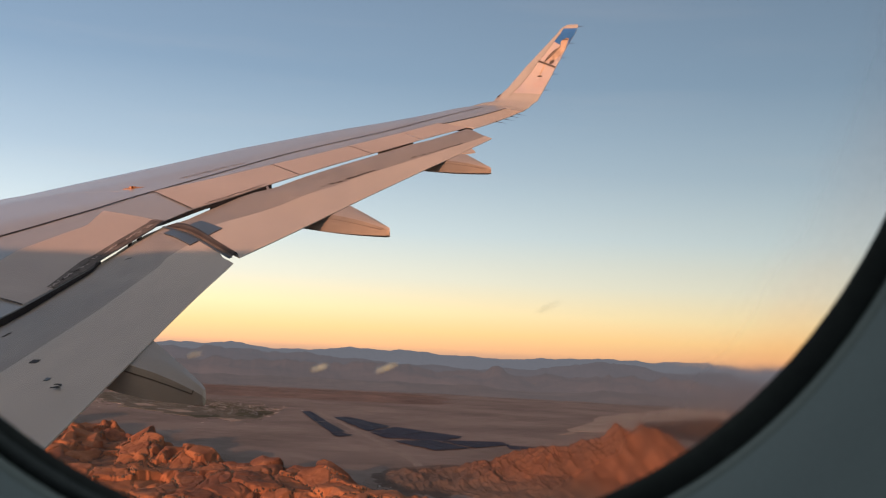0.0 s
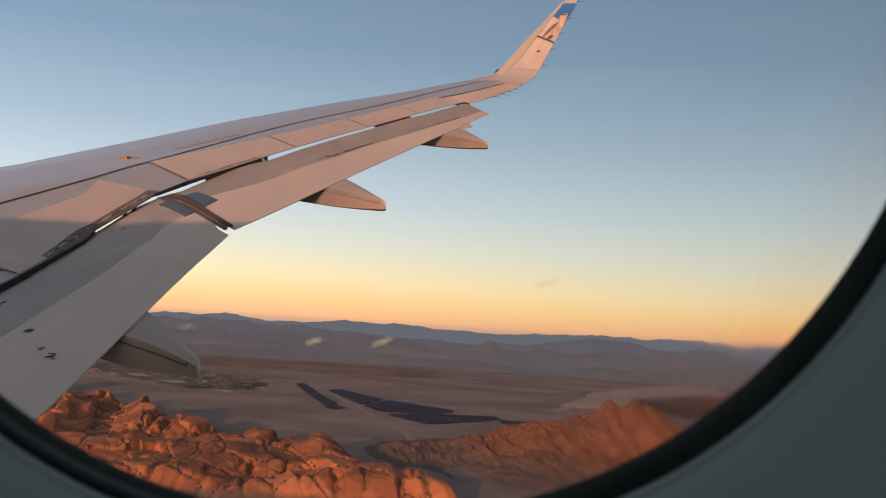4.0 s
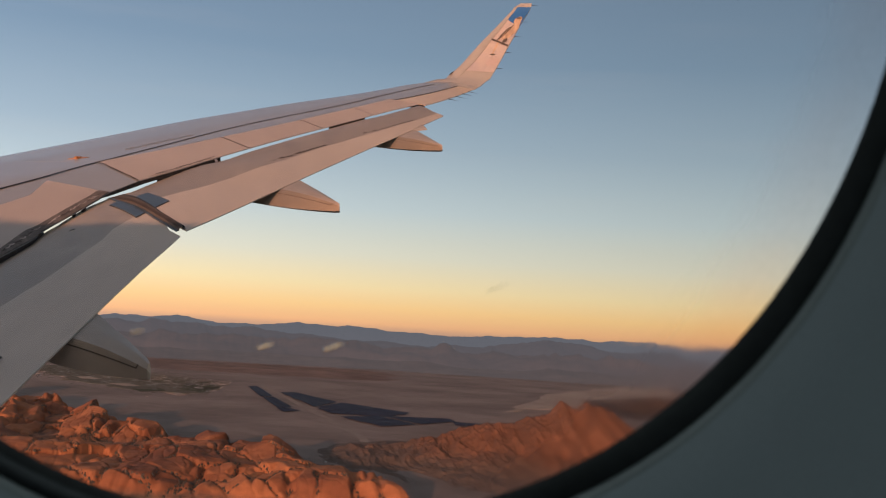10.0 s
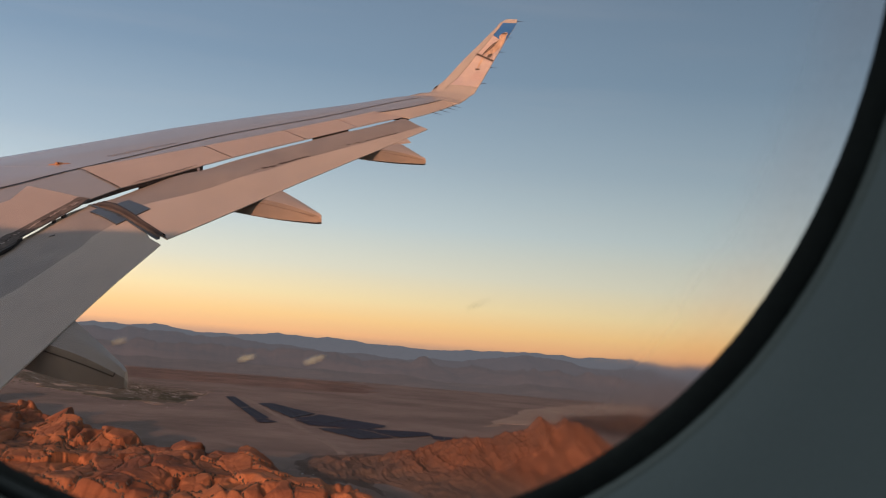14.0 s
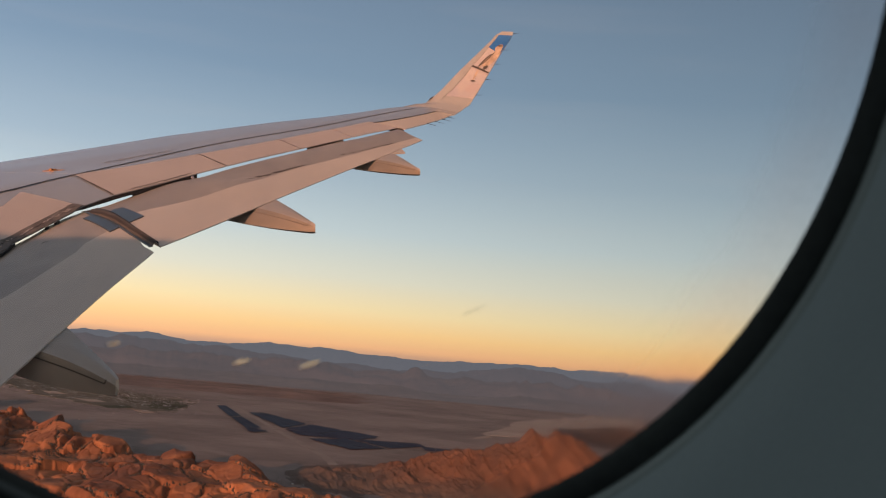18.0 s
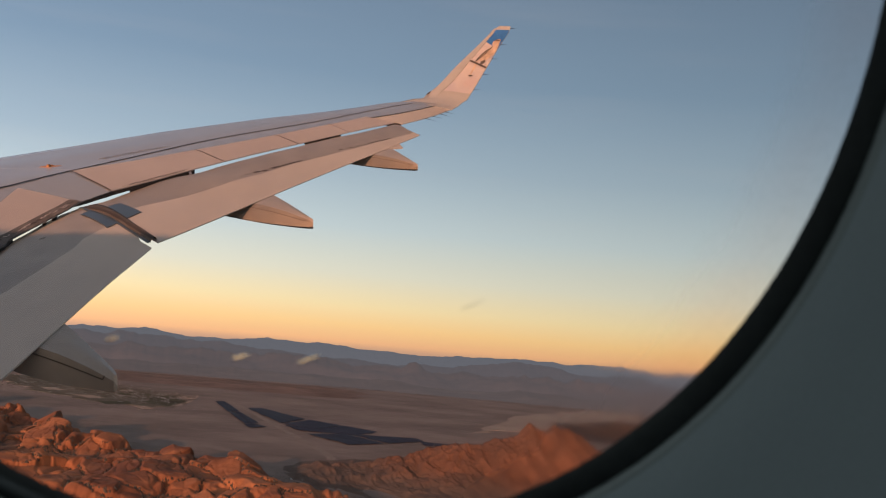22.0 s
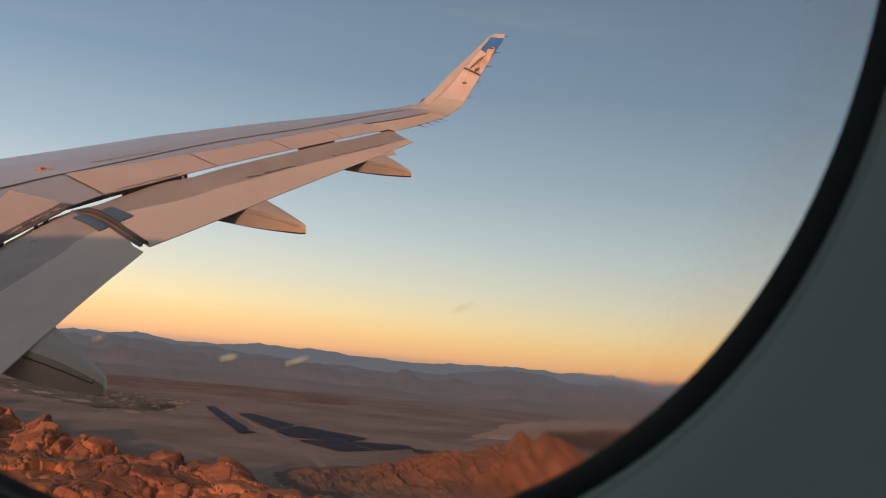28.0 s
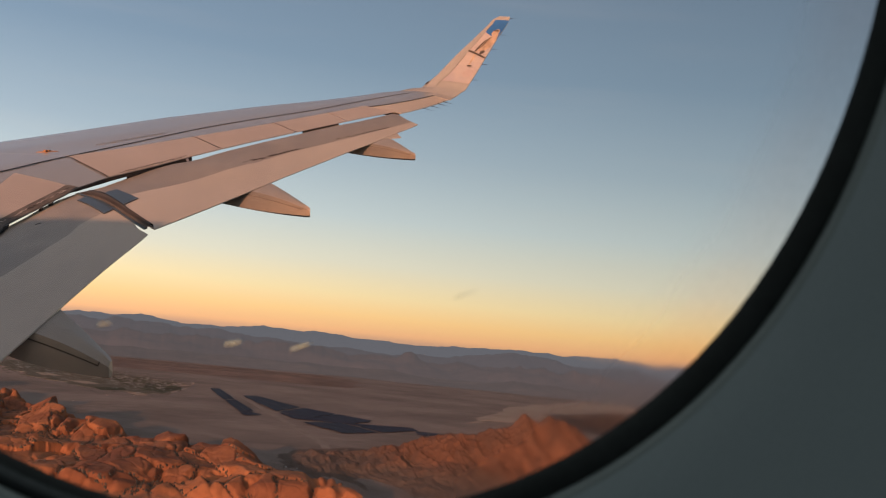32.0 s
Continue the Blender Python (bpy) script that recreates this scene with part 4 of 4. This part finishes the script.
def value_noise(x, y):
    xi, yi = np.floor(x).astype(int), np.floor(y).astype(int)
    u, v = x - xi, y - yi
    u, v = u * u * (3 - 2 * u), v * v * (3 - 2 * v)
    at = lambda i, j: LATTICE[(xi + i) % 256, (yi + j) % 256]
    return (at(0, 0) * (1 - u) + at(1, 0) * u) * (1 - v) + (at(0, 1) * (1 - u) + at(1, 1) * u) * v


def fbm(x, y, octaves=5, gain=0.5, ridged=False):
    total, amp, norm = 0.0, 1.0, 0.0
    for k in range(octaves):
        n = value_noise(x * 2 ** k + 17.3 * k, y * 2 ** k + 41.7 * k)
        n = 1 - np.abs(2 * n - 1) if ridged else n
        total, norm, amp = total + amp * n, norm + amp, amp * gain
    return total / norm


def smooth_step(x, a, b):
    t = np.clip((x - a) / (b - a), 0, 1)
    return t * t * (3 - 2 * t)


def field(name, X, Y, Z, material):
    nu, nv = X.shape
    me = bpy.data.meshes.new(name)
    co = np.stack([X, Y, Z], -1).reshape(-1, 3)
    idx = np.arange(nu * nv).reshape(nu, nv)
    quads = np.stack([idx[:-1, :-1], idx[1:, :-1], idx[1:, 1:], idx[:-1, 1:]], -1).reshape(-1, 4)
    me.from_pydata(co.tolist(), [], quads.tolist())
    me.materials.append(material)
    me.polygons.foreach_set("use_smooth", [True] * len(me.polygons))
    me.update()
    return me


def plain(x, y):
    """Height of the valley floor."""
    return 0.5 * (fbm(x / 210, y / 210, 4) - 0.5) + 0.0


def polar(a0, a1, na, r0, r1, nr):
    A, Rr = np.meshgrid(np.radians(np.linspace(a0, a1, na)), np.geomspace(r0, r1, nr), indexing="ij")
    return Rr * np.cos(A), Rr * np.sin(A), A, Rr


ga = np.radians(np.concatenate([np.linspace(-40, 32, 400), np.linspace(34, 318, 72)]))
gr = np.geomspace(40, 4900, 260)
A, Rr = np.meshgrid(ga, gr, indexing="ij")
A = np.concatenate([A, A[:1] + 2 * np.pi]); Rr = np.concatenate([Rr, Rr[:1]])
X, Y = Rr * np.cos(A), Rr * np.sin(A)
tagged(new("ground", field("ground", X, Y, plain(X, Y), DESERT)), "dry brown desert valley floor at dusk", "ground", kind="structure")


def range_(name, label, a0, a1, r0, r1, height, seed, material, na=1000, nr=16, rough=0.5, scale=600.0, jag=0.3):
    X, Y, A, Rr = polar(a0, a1, na, r0, r1, nr)
    t = np.log(Rr / r0) / math.log(r1 / r0)
    n = fbm(X / scale + seed * 7.7, Y / scale + seed * 3.1, 6, 0.5, True)
    peaks = fbm(A * 22 + seed * 5.3, 0 * A + seed, 7, 0.55, True) - 0.5
    crest = np.sin(np.pi * np.clip(t, 0, 1)) ** 0.9
    ends = np.minimum(1, 12 * np.minimum((A - math.radians(a0)), (math.radians(a1) - A)) / math.radians(a1 - a0))
    Z = -3 + crest * ends * height * ((1 - rough) + rough * 2 * (n - 0.25)) * (1 + jag * peaks)
    return tagged(new(name, field(name, X, Y, Z, material)), label, "mountains", kind="structure")


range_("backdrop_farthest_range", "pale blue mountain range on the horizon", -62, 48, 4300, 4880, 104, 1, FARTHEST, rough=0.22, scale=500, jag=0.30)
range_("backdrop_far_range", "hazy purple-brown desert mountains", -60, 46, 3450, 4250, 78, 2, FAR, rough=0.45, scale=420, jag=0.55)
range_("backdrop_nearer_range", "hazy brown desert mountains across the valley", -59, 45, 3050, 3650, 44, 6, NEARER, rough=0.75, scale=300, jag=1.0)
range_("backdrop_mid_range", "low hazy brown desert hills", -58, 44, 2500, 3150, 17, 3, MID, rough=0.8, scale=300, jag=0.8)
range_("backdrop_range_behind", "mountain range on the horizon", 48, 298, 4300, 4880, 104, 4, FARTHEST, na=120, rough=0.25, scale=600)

# the sunlit rocky ridge: its crest runs across the view, gullies run down its sides
RX, RY = np.meshgrid(np.linspace(640, 1250, 560), np.linspace(-330, 30, 520), indexing="ij")
CREST = [(-330, 4), (-300, 9), (-270, 16), (-251, 27), (-232, 40), (-218, 50), (-205, 52), (-195, 46), (-187, 50), (-176, 41), (-161, 37), (-150, 30), (-130, 27), (-118, 25), (-103, 20), (-90, 14), (-68, 9), (-45, 7), (-20, 6), (0, 3), (30, 0)]
crest = np.interp(RY, [c[0] for c in CREST], [c[1] for c in CREST])
line = np.sqrt(850 ** 2 - RY ** 2) + 26 * (fbm(RY / 45, 0 * RY + 3, 4) - 0.5)
across = (line - RX)
near = np.exp(-np.abs(across / np.where(across > 0, 105, 70)) ** 1.25)
bend = 22 * fbm(RX / 60 + 1, RY / 60 + 5, 4)
rib = fbm((RY + 0.2 * across + bend) / 30 + 4, across / 110 + 2, 5, 0.55, True)
rill = fbm((RY + 0.1 * across + 0.6 * bend) / 9 + 1, across / 26 + 6, 4, 0.6, True)
flank = np.clip(np.abs(across) / 60, 0, 1)
RZ = plain(RX, RY) - 3 + near * crest * (1 - flank * 0.8 * (1 - rib)) + near * np.minimum(1, crest / 12) * (13 * (rib - 0.5) * (0.35 + flank) + 12 * (fbm(RX / 46 + 7, RY / 34 + 2, 6, 0.6, True) - 0.5) + 4.5 * (rill - 0.5) + 2.2 * (fbm(RX / 5, RY / 5, 3) - 0.5)) + 1.5 * near * np.minimum(1, crest / 8)
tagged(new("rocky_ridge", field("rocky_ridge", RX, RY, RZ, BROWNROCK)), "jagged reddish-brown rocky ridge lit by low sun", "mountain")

# the red sandstone hills
HX, HY = np.meshgrid(np.linspace(540, 1240, 760), np.linspace(-60, 420, 620), indexing="ij")
edge = np.interp(HY, [-60, -17, 6, 63, 106, 170, 290, 420], [570, 690, 745, 800, 835, 920, 1090, 1235])
wx = HX + 22 * (fbm(HX / 50 + 2, HY / 30 + 7, 5, 0.55) - 0.5)
wy = HY + 15 * (fbm(HX / 60 + 9, HY / 26 + 1, 5, 0.55) - 0.5)


def mound_at(x, y):
    return np.clip((fbm((x + 0.5 * y) / 120 + 31, (y - 0.2 * x) / 46 + 5, 4, 0.42, True) - 0.25) / 0.65, 0, 1)


def slabs(along, across):
    """The sandstone split into tilted slabs: how deep in a crack each place is, its slab's own number, and the slab's flat top."""
    p, q = (wy - 0.24 * wx) / across, (wx + 0.24 * wy) / along
    first, second = np.full(p.shape, 9.0), np.full(p.shape, 9.0)
    sp, sq, own = np.zeros(p.shape), np.zeros(p.shape), np.zeros(p.shape)
    for i in (-1, 0, 1):
        for j in (-1, 0, 1):
            ci, cj = np.floor(p).astype(int) + i, np.floor(q).astype(int) + j
            r0, r1 = LATTICE[ci % 256, cj % 256], LATTICE[(cj + 57) % 256, (ci + 91) % 256]
            cp, cq = ci + 0.5 + 0.75 * (r0 - 0.5), cj + 0.5 + 0.75 * (r1 - 0.5)
            d = np.hypot(p - cp, q - cq)
            closer = d < first
            second = np.where(closer, first, np.minimum(second, d))
            sp, sq, own = np.where(closer, cp, sp), np.where(closer, cq, sq), np.where(closer, r1, own)
            first = np.where(closer, d, first)
    sx = (along * sq - 0.24 * across * sp) / 1.0576
    sy = across * sp + 0.24 * sx
    here = mound_at(sx, sy)
    gx, gy = (mound_at(sx + 12, sy) - mound_at(sx - 12, sy)) / 24, (mound_at(sx, sy + 8) - mound_at(sx, sy - 8)) / 16
    flat_top = np.clip(here + gx * (wx - sx) + gy * (wy - sy), -0.2, 1.3)
    return 1 - smooth_step(second - first, 0.0, 0.16), own, flat_top


outcrop = 1 - smooth_step(HX + 70 * (fbm(HX / 55 + 5, HY / 36, 4) - 0.5), edge - 40, edge + 12)
outcrop *= smooth_step(HX, 545, 580)
broad = smooth_step(fbm(HX / 190 + 11, HY / 110 + 5, 2, 0.4), 0.2, 0.8)
mound = mound_at(HX, HY)
ravine = smooth_step(fbm(HX / 74 + 3, HY / 27 + 9, 3, 0.5, True), 0.70, 0.95)
fade = smooth_step(fbm(HX / 44 + 21, HY / 21 + 2, 3), 0.30, 0.60)
crack, own, flat_top = slabs(60, 24)
fine_crack, own_fine, _ = slabs(30, 9)
cut = crack * (0.35 + 0.65 * fade)
HZ = plain(HX, HY) - 1.5 + outcrop * (3.0 + 7.0 * broad + 15.0 * (0.45 * mound + 0.55 * flat_top) * (1 - 0.5 * ravine) + 0.7 * (own - 0.5) * (1 - crack) + 0.35 * (own_fine - 0.5) * (1 - fine_crack) - 1.7 * cut - 0.6 * fine_crack * fade + 0.5 * fbm(HX / 15, HY / 6, 4, 0.5, True)) * (0.80 + 0.0007 * np.clip(HX - 560, 0, 600))
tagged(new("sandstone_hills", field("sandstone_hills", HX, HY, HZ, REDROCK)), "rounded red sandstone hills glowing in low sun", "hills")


def patch(name, outline, material, label, category, lift=0.36, ragged=8.0, kind="structure"):
    """A thin flat sheet on the valley floor with an uneven outline."""
    pts = []
    n = len(outline)
    for i in range(n):
        a, b = Vector(outline[i]), Vector(outline[(i + 1) % n])
        for k in range(20):
            p = a.lerp(b, k / 20)
            j = Vector([float(fbm(np.array(p.x / 60 + o), np.array(p.y / 40 - o), 4)) - 0.5 for o in (3, 19)]) * ragged * 3.5
            pts.append(p + j)
    bm = bmesh.new()
    up = [bm.verts.new((p.x, p.y, lift)) for p in pts]
    bm.faces.new(up)
    bmesh.ops.triangulate(bm, faces=bm.faces[:])
    ex = bmesh.ops.extrude_face_region(bm, geom=bm.faces[:])
    bmesh.ops.translate(bm, verts=[v for v in ex["geom"] if isinstance(v, bmesh.types.BMVert)], vec=(0, 0, -0.9))
    bmesh.ops.recalc_face_normals(bm, faces=bm.faces[:])
    me = bpy.data.meshes.new(name)
    bm.to_mesh(me)
    bm.free()
    me.materials.append(material)
    return tagged(new(name, me), label, category, kind=kind)


patch("dry_lake", [(1380, -225), (1900, -400), (2330, -640), (2680, -870), (2080, -690), (1620, -400)], PLAYA, "pale dry lake bed", "lake bed", ragged=14)
patch("salt_pan", [(2950, -940), (3050, -960), (3020, -1110), (2900, -1060)], SALT, "pale salt pan", "salt pan", ragged=14)

# the solar farm: blocks of dark panels either side of the road
farm = tagged(new("solar_farm"), "dark blue solar panel field on the desert floor", "solar farm")


sr = random.Random(3)


def block(corners, rows):
    a, b, c, d = [Vector(p) for p in corners]
    holder = new("panel_block")
    holder.parent = farm
    for r in range(rows):
        t0, t1 = (r + 0.06) / rows, (r + 0.90) / rows
        p, q, s_, t_ = a.lerp(d, t0), b.lerp(c, t0), b.lerp(c, t1), a.lerp(d, t1)
        faces = [(0, 1, 2, 3), (7, 6, 5, 4), (0, 4, 5, 1), (1, 5, 6, 2), (2, 6, 7, 3), (3, 7, 4, 0)]
        cuts = [sr.uniform(0, 0.07), sr.uniform(0.46, 0.48), sr.uniform(0.93, 1.0)]
        for k0, k1 in ((cuts[0], cuts[1]), (cuts[1] + 0.03, cuts[2])):
            a0, a1, c0, c1 = p.lerp(q, k0), p.lerp(q, k1), t_.lerp(s_, k0), t_.lerp(s_, k1)
            verts = [(w.x, w.y, z) for w, z in ((a0, 1.5), (a1, 1.5), (c1, 1.1), (c0, 1.1), (a0, 1.35), (a1, 1.35), (c1, 0.95), (c0, 0.95))]
            part("panel_row", mesh("panel_row", verts, faces, PANELS), holder)


block([(1601, 133), (1623, 120), (1428, 84), (1401, 97)], 10)
block([(1387, 94), (1413, 81), (1260, 49), (1236, 65)], 9)
block([(1224, 66), (1245, 53), (1234, 47), (1212, 60)], 2)
block([(1203, 62), (1228, 44), (1218, 36), (1185, 56)], 2)
block([(1506, 79), (1534, 58), (1384, -5), (1281, 24)], 14)
block([(1379, -8), (1257, -100), (1200, -66), (1277, 21)], 13)
block([(1262, 21), (1240, -23), (1194, -66), (1202, 2)], 7)
block([(1162, -8), (1195, -55), (1119, -93), (1073, -51)], 9)
block([(1198, -57), (1213, -138), (1183, -143), (1122, -96)], 9)
block([(1173, -137), (1164, -170), (1125, -160), (1134, -135)], 4)


def road(name, points, width, label):
    pts = [Vector(p) for p in points]
    dense = []
    for i in range(len(pts) - 1):
        p0, p1, p2, p3 = pts[max(0, i - 1)], pts[i], pts[i + 1], pts[min(len(pts) - 1, i + 2)]
        for k in range(10):
            t = k / 10
            dense.append(0.5 * ((2 * p1) + (p2 - p0) * t + (2 * p0 - 5 * p1 + 4 * p2 - p3) * t * t + (3 * p1 - p0 - 3 * p2 + p3) * t ** 3))
    dense.append(pts[-1])
    verts = []
    for i, p in enumerate(dense):
        d = (dense[min(i + 1, len(dense) - 1)] - dense[max(i - 1, 0)]).normalized()
        side = Vector((-d.y, d.x)) * width / 2
        for q, z in ((p + side, 0.09), (p - side, 0.09), (p - side, -2), (p + side, -2)):
            verts.append((q.x, q.y, float(plain(np.array(q.x), np.array(q.y))) + z))
    faces = grid_faces(len(dense), 4, closed=True)
    return tagged(new(name, mesh(name, verts, faces, TRACK)), label, "road", kind="structure")


road("road_1", [(1640, 112), (1555, 91), (1221, 21), (1016, -22), (925, -33), (839, -28), (752, -7), (690, 30)], 8.0, "pale dirt road across the desert")

road("road_2", [(1723, 276), (1701, 113), (1712, -72), (1616, -231), (1500, -330)], 5.0, "faint dirt track across the desert")

road("road_3", [(1180, -430), (1500, -590), (1900, -800), (2500, -1120), (3200, -1480)], 7.0, "long straight dirt road across the desert")
road("road_4", [(1500, -590), (1420, -720), (1400, -900), (1480, -1150)], 6.0, "faint dirt road that branches off across the desert")

# dark rounded hills beyond the ridge
DX, DY = np.meshgrid(np.linspace(1250, 1900, 160), np.linspace(-760, -330, 120), indexing="ij")
mask = np.exp(-(((DX - 1560) / 230) ** 2 + ((DY + 560) / 150) ** 2) ** 1.5)
DZ = plain(DX, DY) - 3 + mask * (4 + 26 * fbm(DX / 120 + 4, DY / 90 + 2, 6, 0.5, True) ** 1.5)
tagged(new("dark_hills", field("dark_hills", DX, DY, DZ, DARKROCK)), "low dark brown desert hills", "hills")

# a low dark rise with streaks in front of the far ranges
EX, EY = np.meshgrid(np.linspace(1900, 2600, 120), np.linspace(-260, 760, 160), indexing="ij")
low = smooth_step(EX, 1900, 2100) * (1 - smooth_step(EX, 2350, 2600)) * smooth_step(EY, -260, 0) * (1 - smooth_step(EY, 560, 760))
tagged(new("red_foothills", field("red_foothills", EX, EY, plain(EX, EY) - 3 + low * (3 + 5 * fbm(EX / 90, EY / 60 + 9, 6, 0.6, True) ** 1.6), FOOTHILL)), "low reddish foothills far across the valley", "hills")


# the town: hundreds of small pale buildings among dark trees
def shrubs(name, material, spots, label, category):
    """Low pointed clumps."""
    verts, faces = [], []
    for x, y, z, w, h, turn in spots:
        k = len(verts)
        for q in range(5):
            a = turn + q * 1.2566
            verts.append((x + w * (0.75 + 0.25 * math.sin(3.1 * q + turn)) * math.cos(a), y + w * 0.8 * math.sin(a), z - 0.5))
        verts.append((x + 0.2 * w * math.cos(turn), y + 0.2 * w * math.sin(turn), z + h))
        faces += [(k + q, k + (q + 1) % 5, k + 5) for q in range(5)]
    return tagged(new(name, mesh(name, verts, faces, material, True)), label, category, kind="stuff")


def scatter(name, material, spots, label, category):
    verts, faces = [], []
    for x, y, w, d, h, turn in spots:
        c, s = math.cos(turn), math.sin(turn)
        k = len(verts)
        z = float(plain(np.array(x), np.array(y)))
        for zz_ in (z - 1, z + h):
            for px, py in ((-w, -d), (w, -d), (w, d), (-w, d)):
                verts.append((x + px * c - py * s, y + px * s + py * c, zz_))
        faces += [(k + 4, k + 5, k + 6, k + 7), (k, k + 1, k + 5, k + 4), (k + 1, k + 2, k + 6, k + 5), (k + 2, k + 3, k + 7, k + 6), (k + 3, k, k + 4, k + 7)]
    return tagged(new(name, mesh(name, verts, faces, material)), label, category, kind="stuff")


tr = random.Random(12)
patch("town_ground", [(1900, 520), (1880, 420), (1760, 268), (1660, 190), (1500, 172), (1400, 195), (1430, 290), (1550, 390), (1760, 500)], TOWNLAND, "grey-green built-up ground of the town", "ground", lift=0.30, ragged=22)
for outline in ([(1660, 200), (1560, 170), (1430, 180), (1470, 215), (1600, 225)], [(1700, 270), (1620, 245), (1560, 262), (1640, 290)], [(1460, 240), (1420, 225), (1380, 250), (1420, 270)]):
    patch("green_field", outline, SCRUB, "dark green watered field beside the town", "field", lift=0.36, ragged=3.5)
for outline in ([(1530, 300), (1490, 275), (1470, 292), (1510, 322)], [(1640, 380), (1590, 350), (1570, 370), (1620, 395)], [(1400, 205), (1370, 190), (1355, 200), (1385, 218)], [(1720, 330), (1690, 318), (1680, 335), (1710, 345)], [(1650, 172), (1630, 166), (1625, 176), (1645, 182)]):
    patch("gravel_yard", outline, PLAYA, "pale gravel yard of the town", "yard", lift=0.40, ragged=2.0)
town, trees = [], []
for i in range(3600):
    u, v = tr.gauss(0, 0.45), tr.gauss(0, 0.42)
    x, y = 1650 + 260 * u + 90 * v, 300 + 230 * u - 90 * v
    if y < 165:
        continue
    (town if tr.random() < 0.24 else trees).append((x, y, tr.uniform(0.7, 2.4) * tr.choice((1, 1, 1, 2.2)), tr.uniform(0.6, 1.6), tr.uniform(0.42, 0.48), 0.4 + tr.choice((0, 1.57))))
for i in range(14):
    town.append((tr.gauss(1420, 120), tr.gauss(230, 50), tr.uniform(0.6, 1.6), tr.uniform(0.5, 1.0), tr.uniform(0.45, 0.6), tr.uniform(0, 3)))
scatter("town_buildings", ROOFS, town, "pale low buildings of a desert town", "buildings")
shrubs("town_trees", SCRUB, [(x, y, float(plain(np.array(x), np.array(y))), 0.7 * w + 0.4, 0.5 + 1.4 * h, t) for x, y, w, d, h, t in trees], "dark green trees and lawns of a desert town", "trees")
bushes = []
for i in range(9000):
    y = tr.uniform(-260, 420)
    x = float(np.interp(y, [-60, 60, 170, 290, 420], [700, 800, 920, 1090, 1235])) + tr.expovariate(1 / 110)
    if value_noise(np.array(x / 70), np.array(y / 50)) > 0.56:
        bushes.append((x, y, float(plain(np.array(x), np.array(y))), tr.uniform(0.6, 1.7), tr.uniform(0.25, 0.6), tr.uniform(0, 3)))
shrubs("desert_scrub", BUSH, bushes, "sparse dark scrub on the valley floor", "scrub")
# dark scrub added in the clefts between the sandstone blocks, where it also stands for shade
clefts = np.argwhere((outcrop > 0.6) & ((cut > 0.45) | (ravine > 0.75)))
pick_ = np.random.default_rng(8).choice(len(clefts), 7000, replace=False)
shrubs("cleft_scrub_shade", BUSH, [(float(HX[i, j]), float(HY[i, j]), float(HZ[i, j]), tr.uniform(0.7, 1.7), tr.uniform(0.5, 1.5), tr.uniform(0, 3)) for i, j in clefts[pick_]], "dark scrub in the sandstone clefts, standing for shade too", "scrub")


# single buildings that stand out: the yard by the road, and the larger halls of the town
WALLS = surface("rendered_wall", (0.36, 0.34, 0.32), 0.85, vary=0.2, scale=0.3, fine=3)
METALROOF = surface("metal_roof", (0.38, 0.40, 0.42), 0.5, vary=0.2, scale=0.3, fine=3)


def box_mesh(name, w, d, z0, z1, material, ridge=0.0):
    verts = [(x, y, z) for z in (z0, z1) for x, y in ((-w, -d), (w, -d), (w, d), (-w, d))]
    faces = [(3, 2, 1, 0), (0, 1, 5, 4), (2, 3, 7, 6), (1, 2, 6, 5), (3, 0, 4, 7)]
    if ridge:
        verts += [(-w, 0, z1 + ridge), (w, 0, z1 + ridge)]
        faces += [(4, 5, 9, 8), (6, 7, 8, 9), (5, 6, 9), (7, 4, 8)]
    else:
        faces.append((4, 5, 6, 7))
    return mesh(name, verts, faces, material)


def building(x, y, w, d, h, turn, label, group):
    ob = root("building", label, "building", group=group, aboard=False)
    ob.matrix_world = pose(x, y, float(plain(np.array(x), np.array(y))), 0, 0, turn)
    part("wall", box_mesh("wall", w, d, -0.5, h, WALLS), ob)
    part("roof", box_mesh("roof", w * 1.06, d * 1.08, h, h + 0.08, METALROOF, h * 0.25), ob, "pale metal roof")


for i in range(26):
    building(tr.gauss(790, 16), tr.gauss(-14, 15), tr.uniform(0.9, 2.6), tr.uniform(0.7, 1.3), tr.uniform(0.25, 0.5), tr.choice((15, 105)) + tr.uniform(-6, 6),
             "small pale shed in a yard beside the dirt road", "sheds in the yard by the road")
count = 0
while count < 60:
    u, v = tr.gauss(0, 0.42), tr.gauss(0, 0.4)
    x, y = 1640 + 260 * u + 90 * v, 295 + 230 * u - 90 * v
    if y > 172:
        count += 1
        building(x, y, tr.uniform(1.4, 4.6), tr.uniform(1.0, 2.2), tr.uniform(0.42, 0.47), 23 + tr.choice((0, 90)), "low pale hall among the houses of the desert town", "larger buildings of the town")
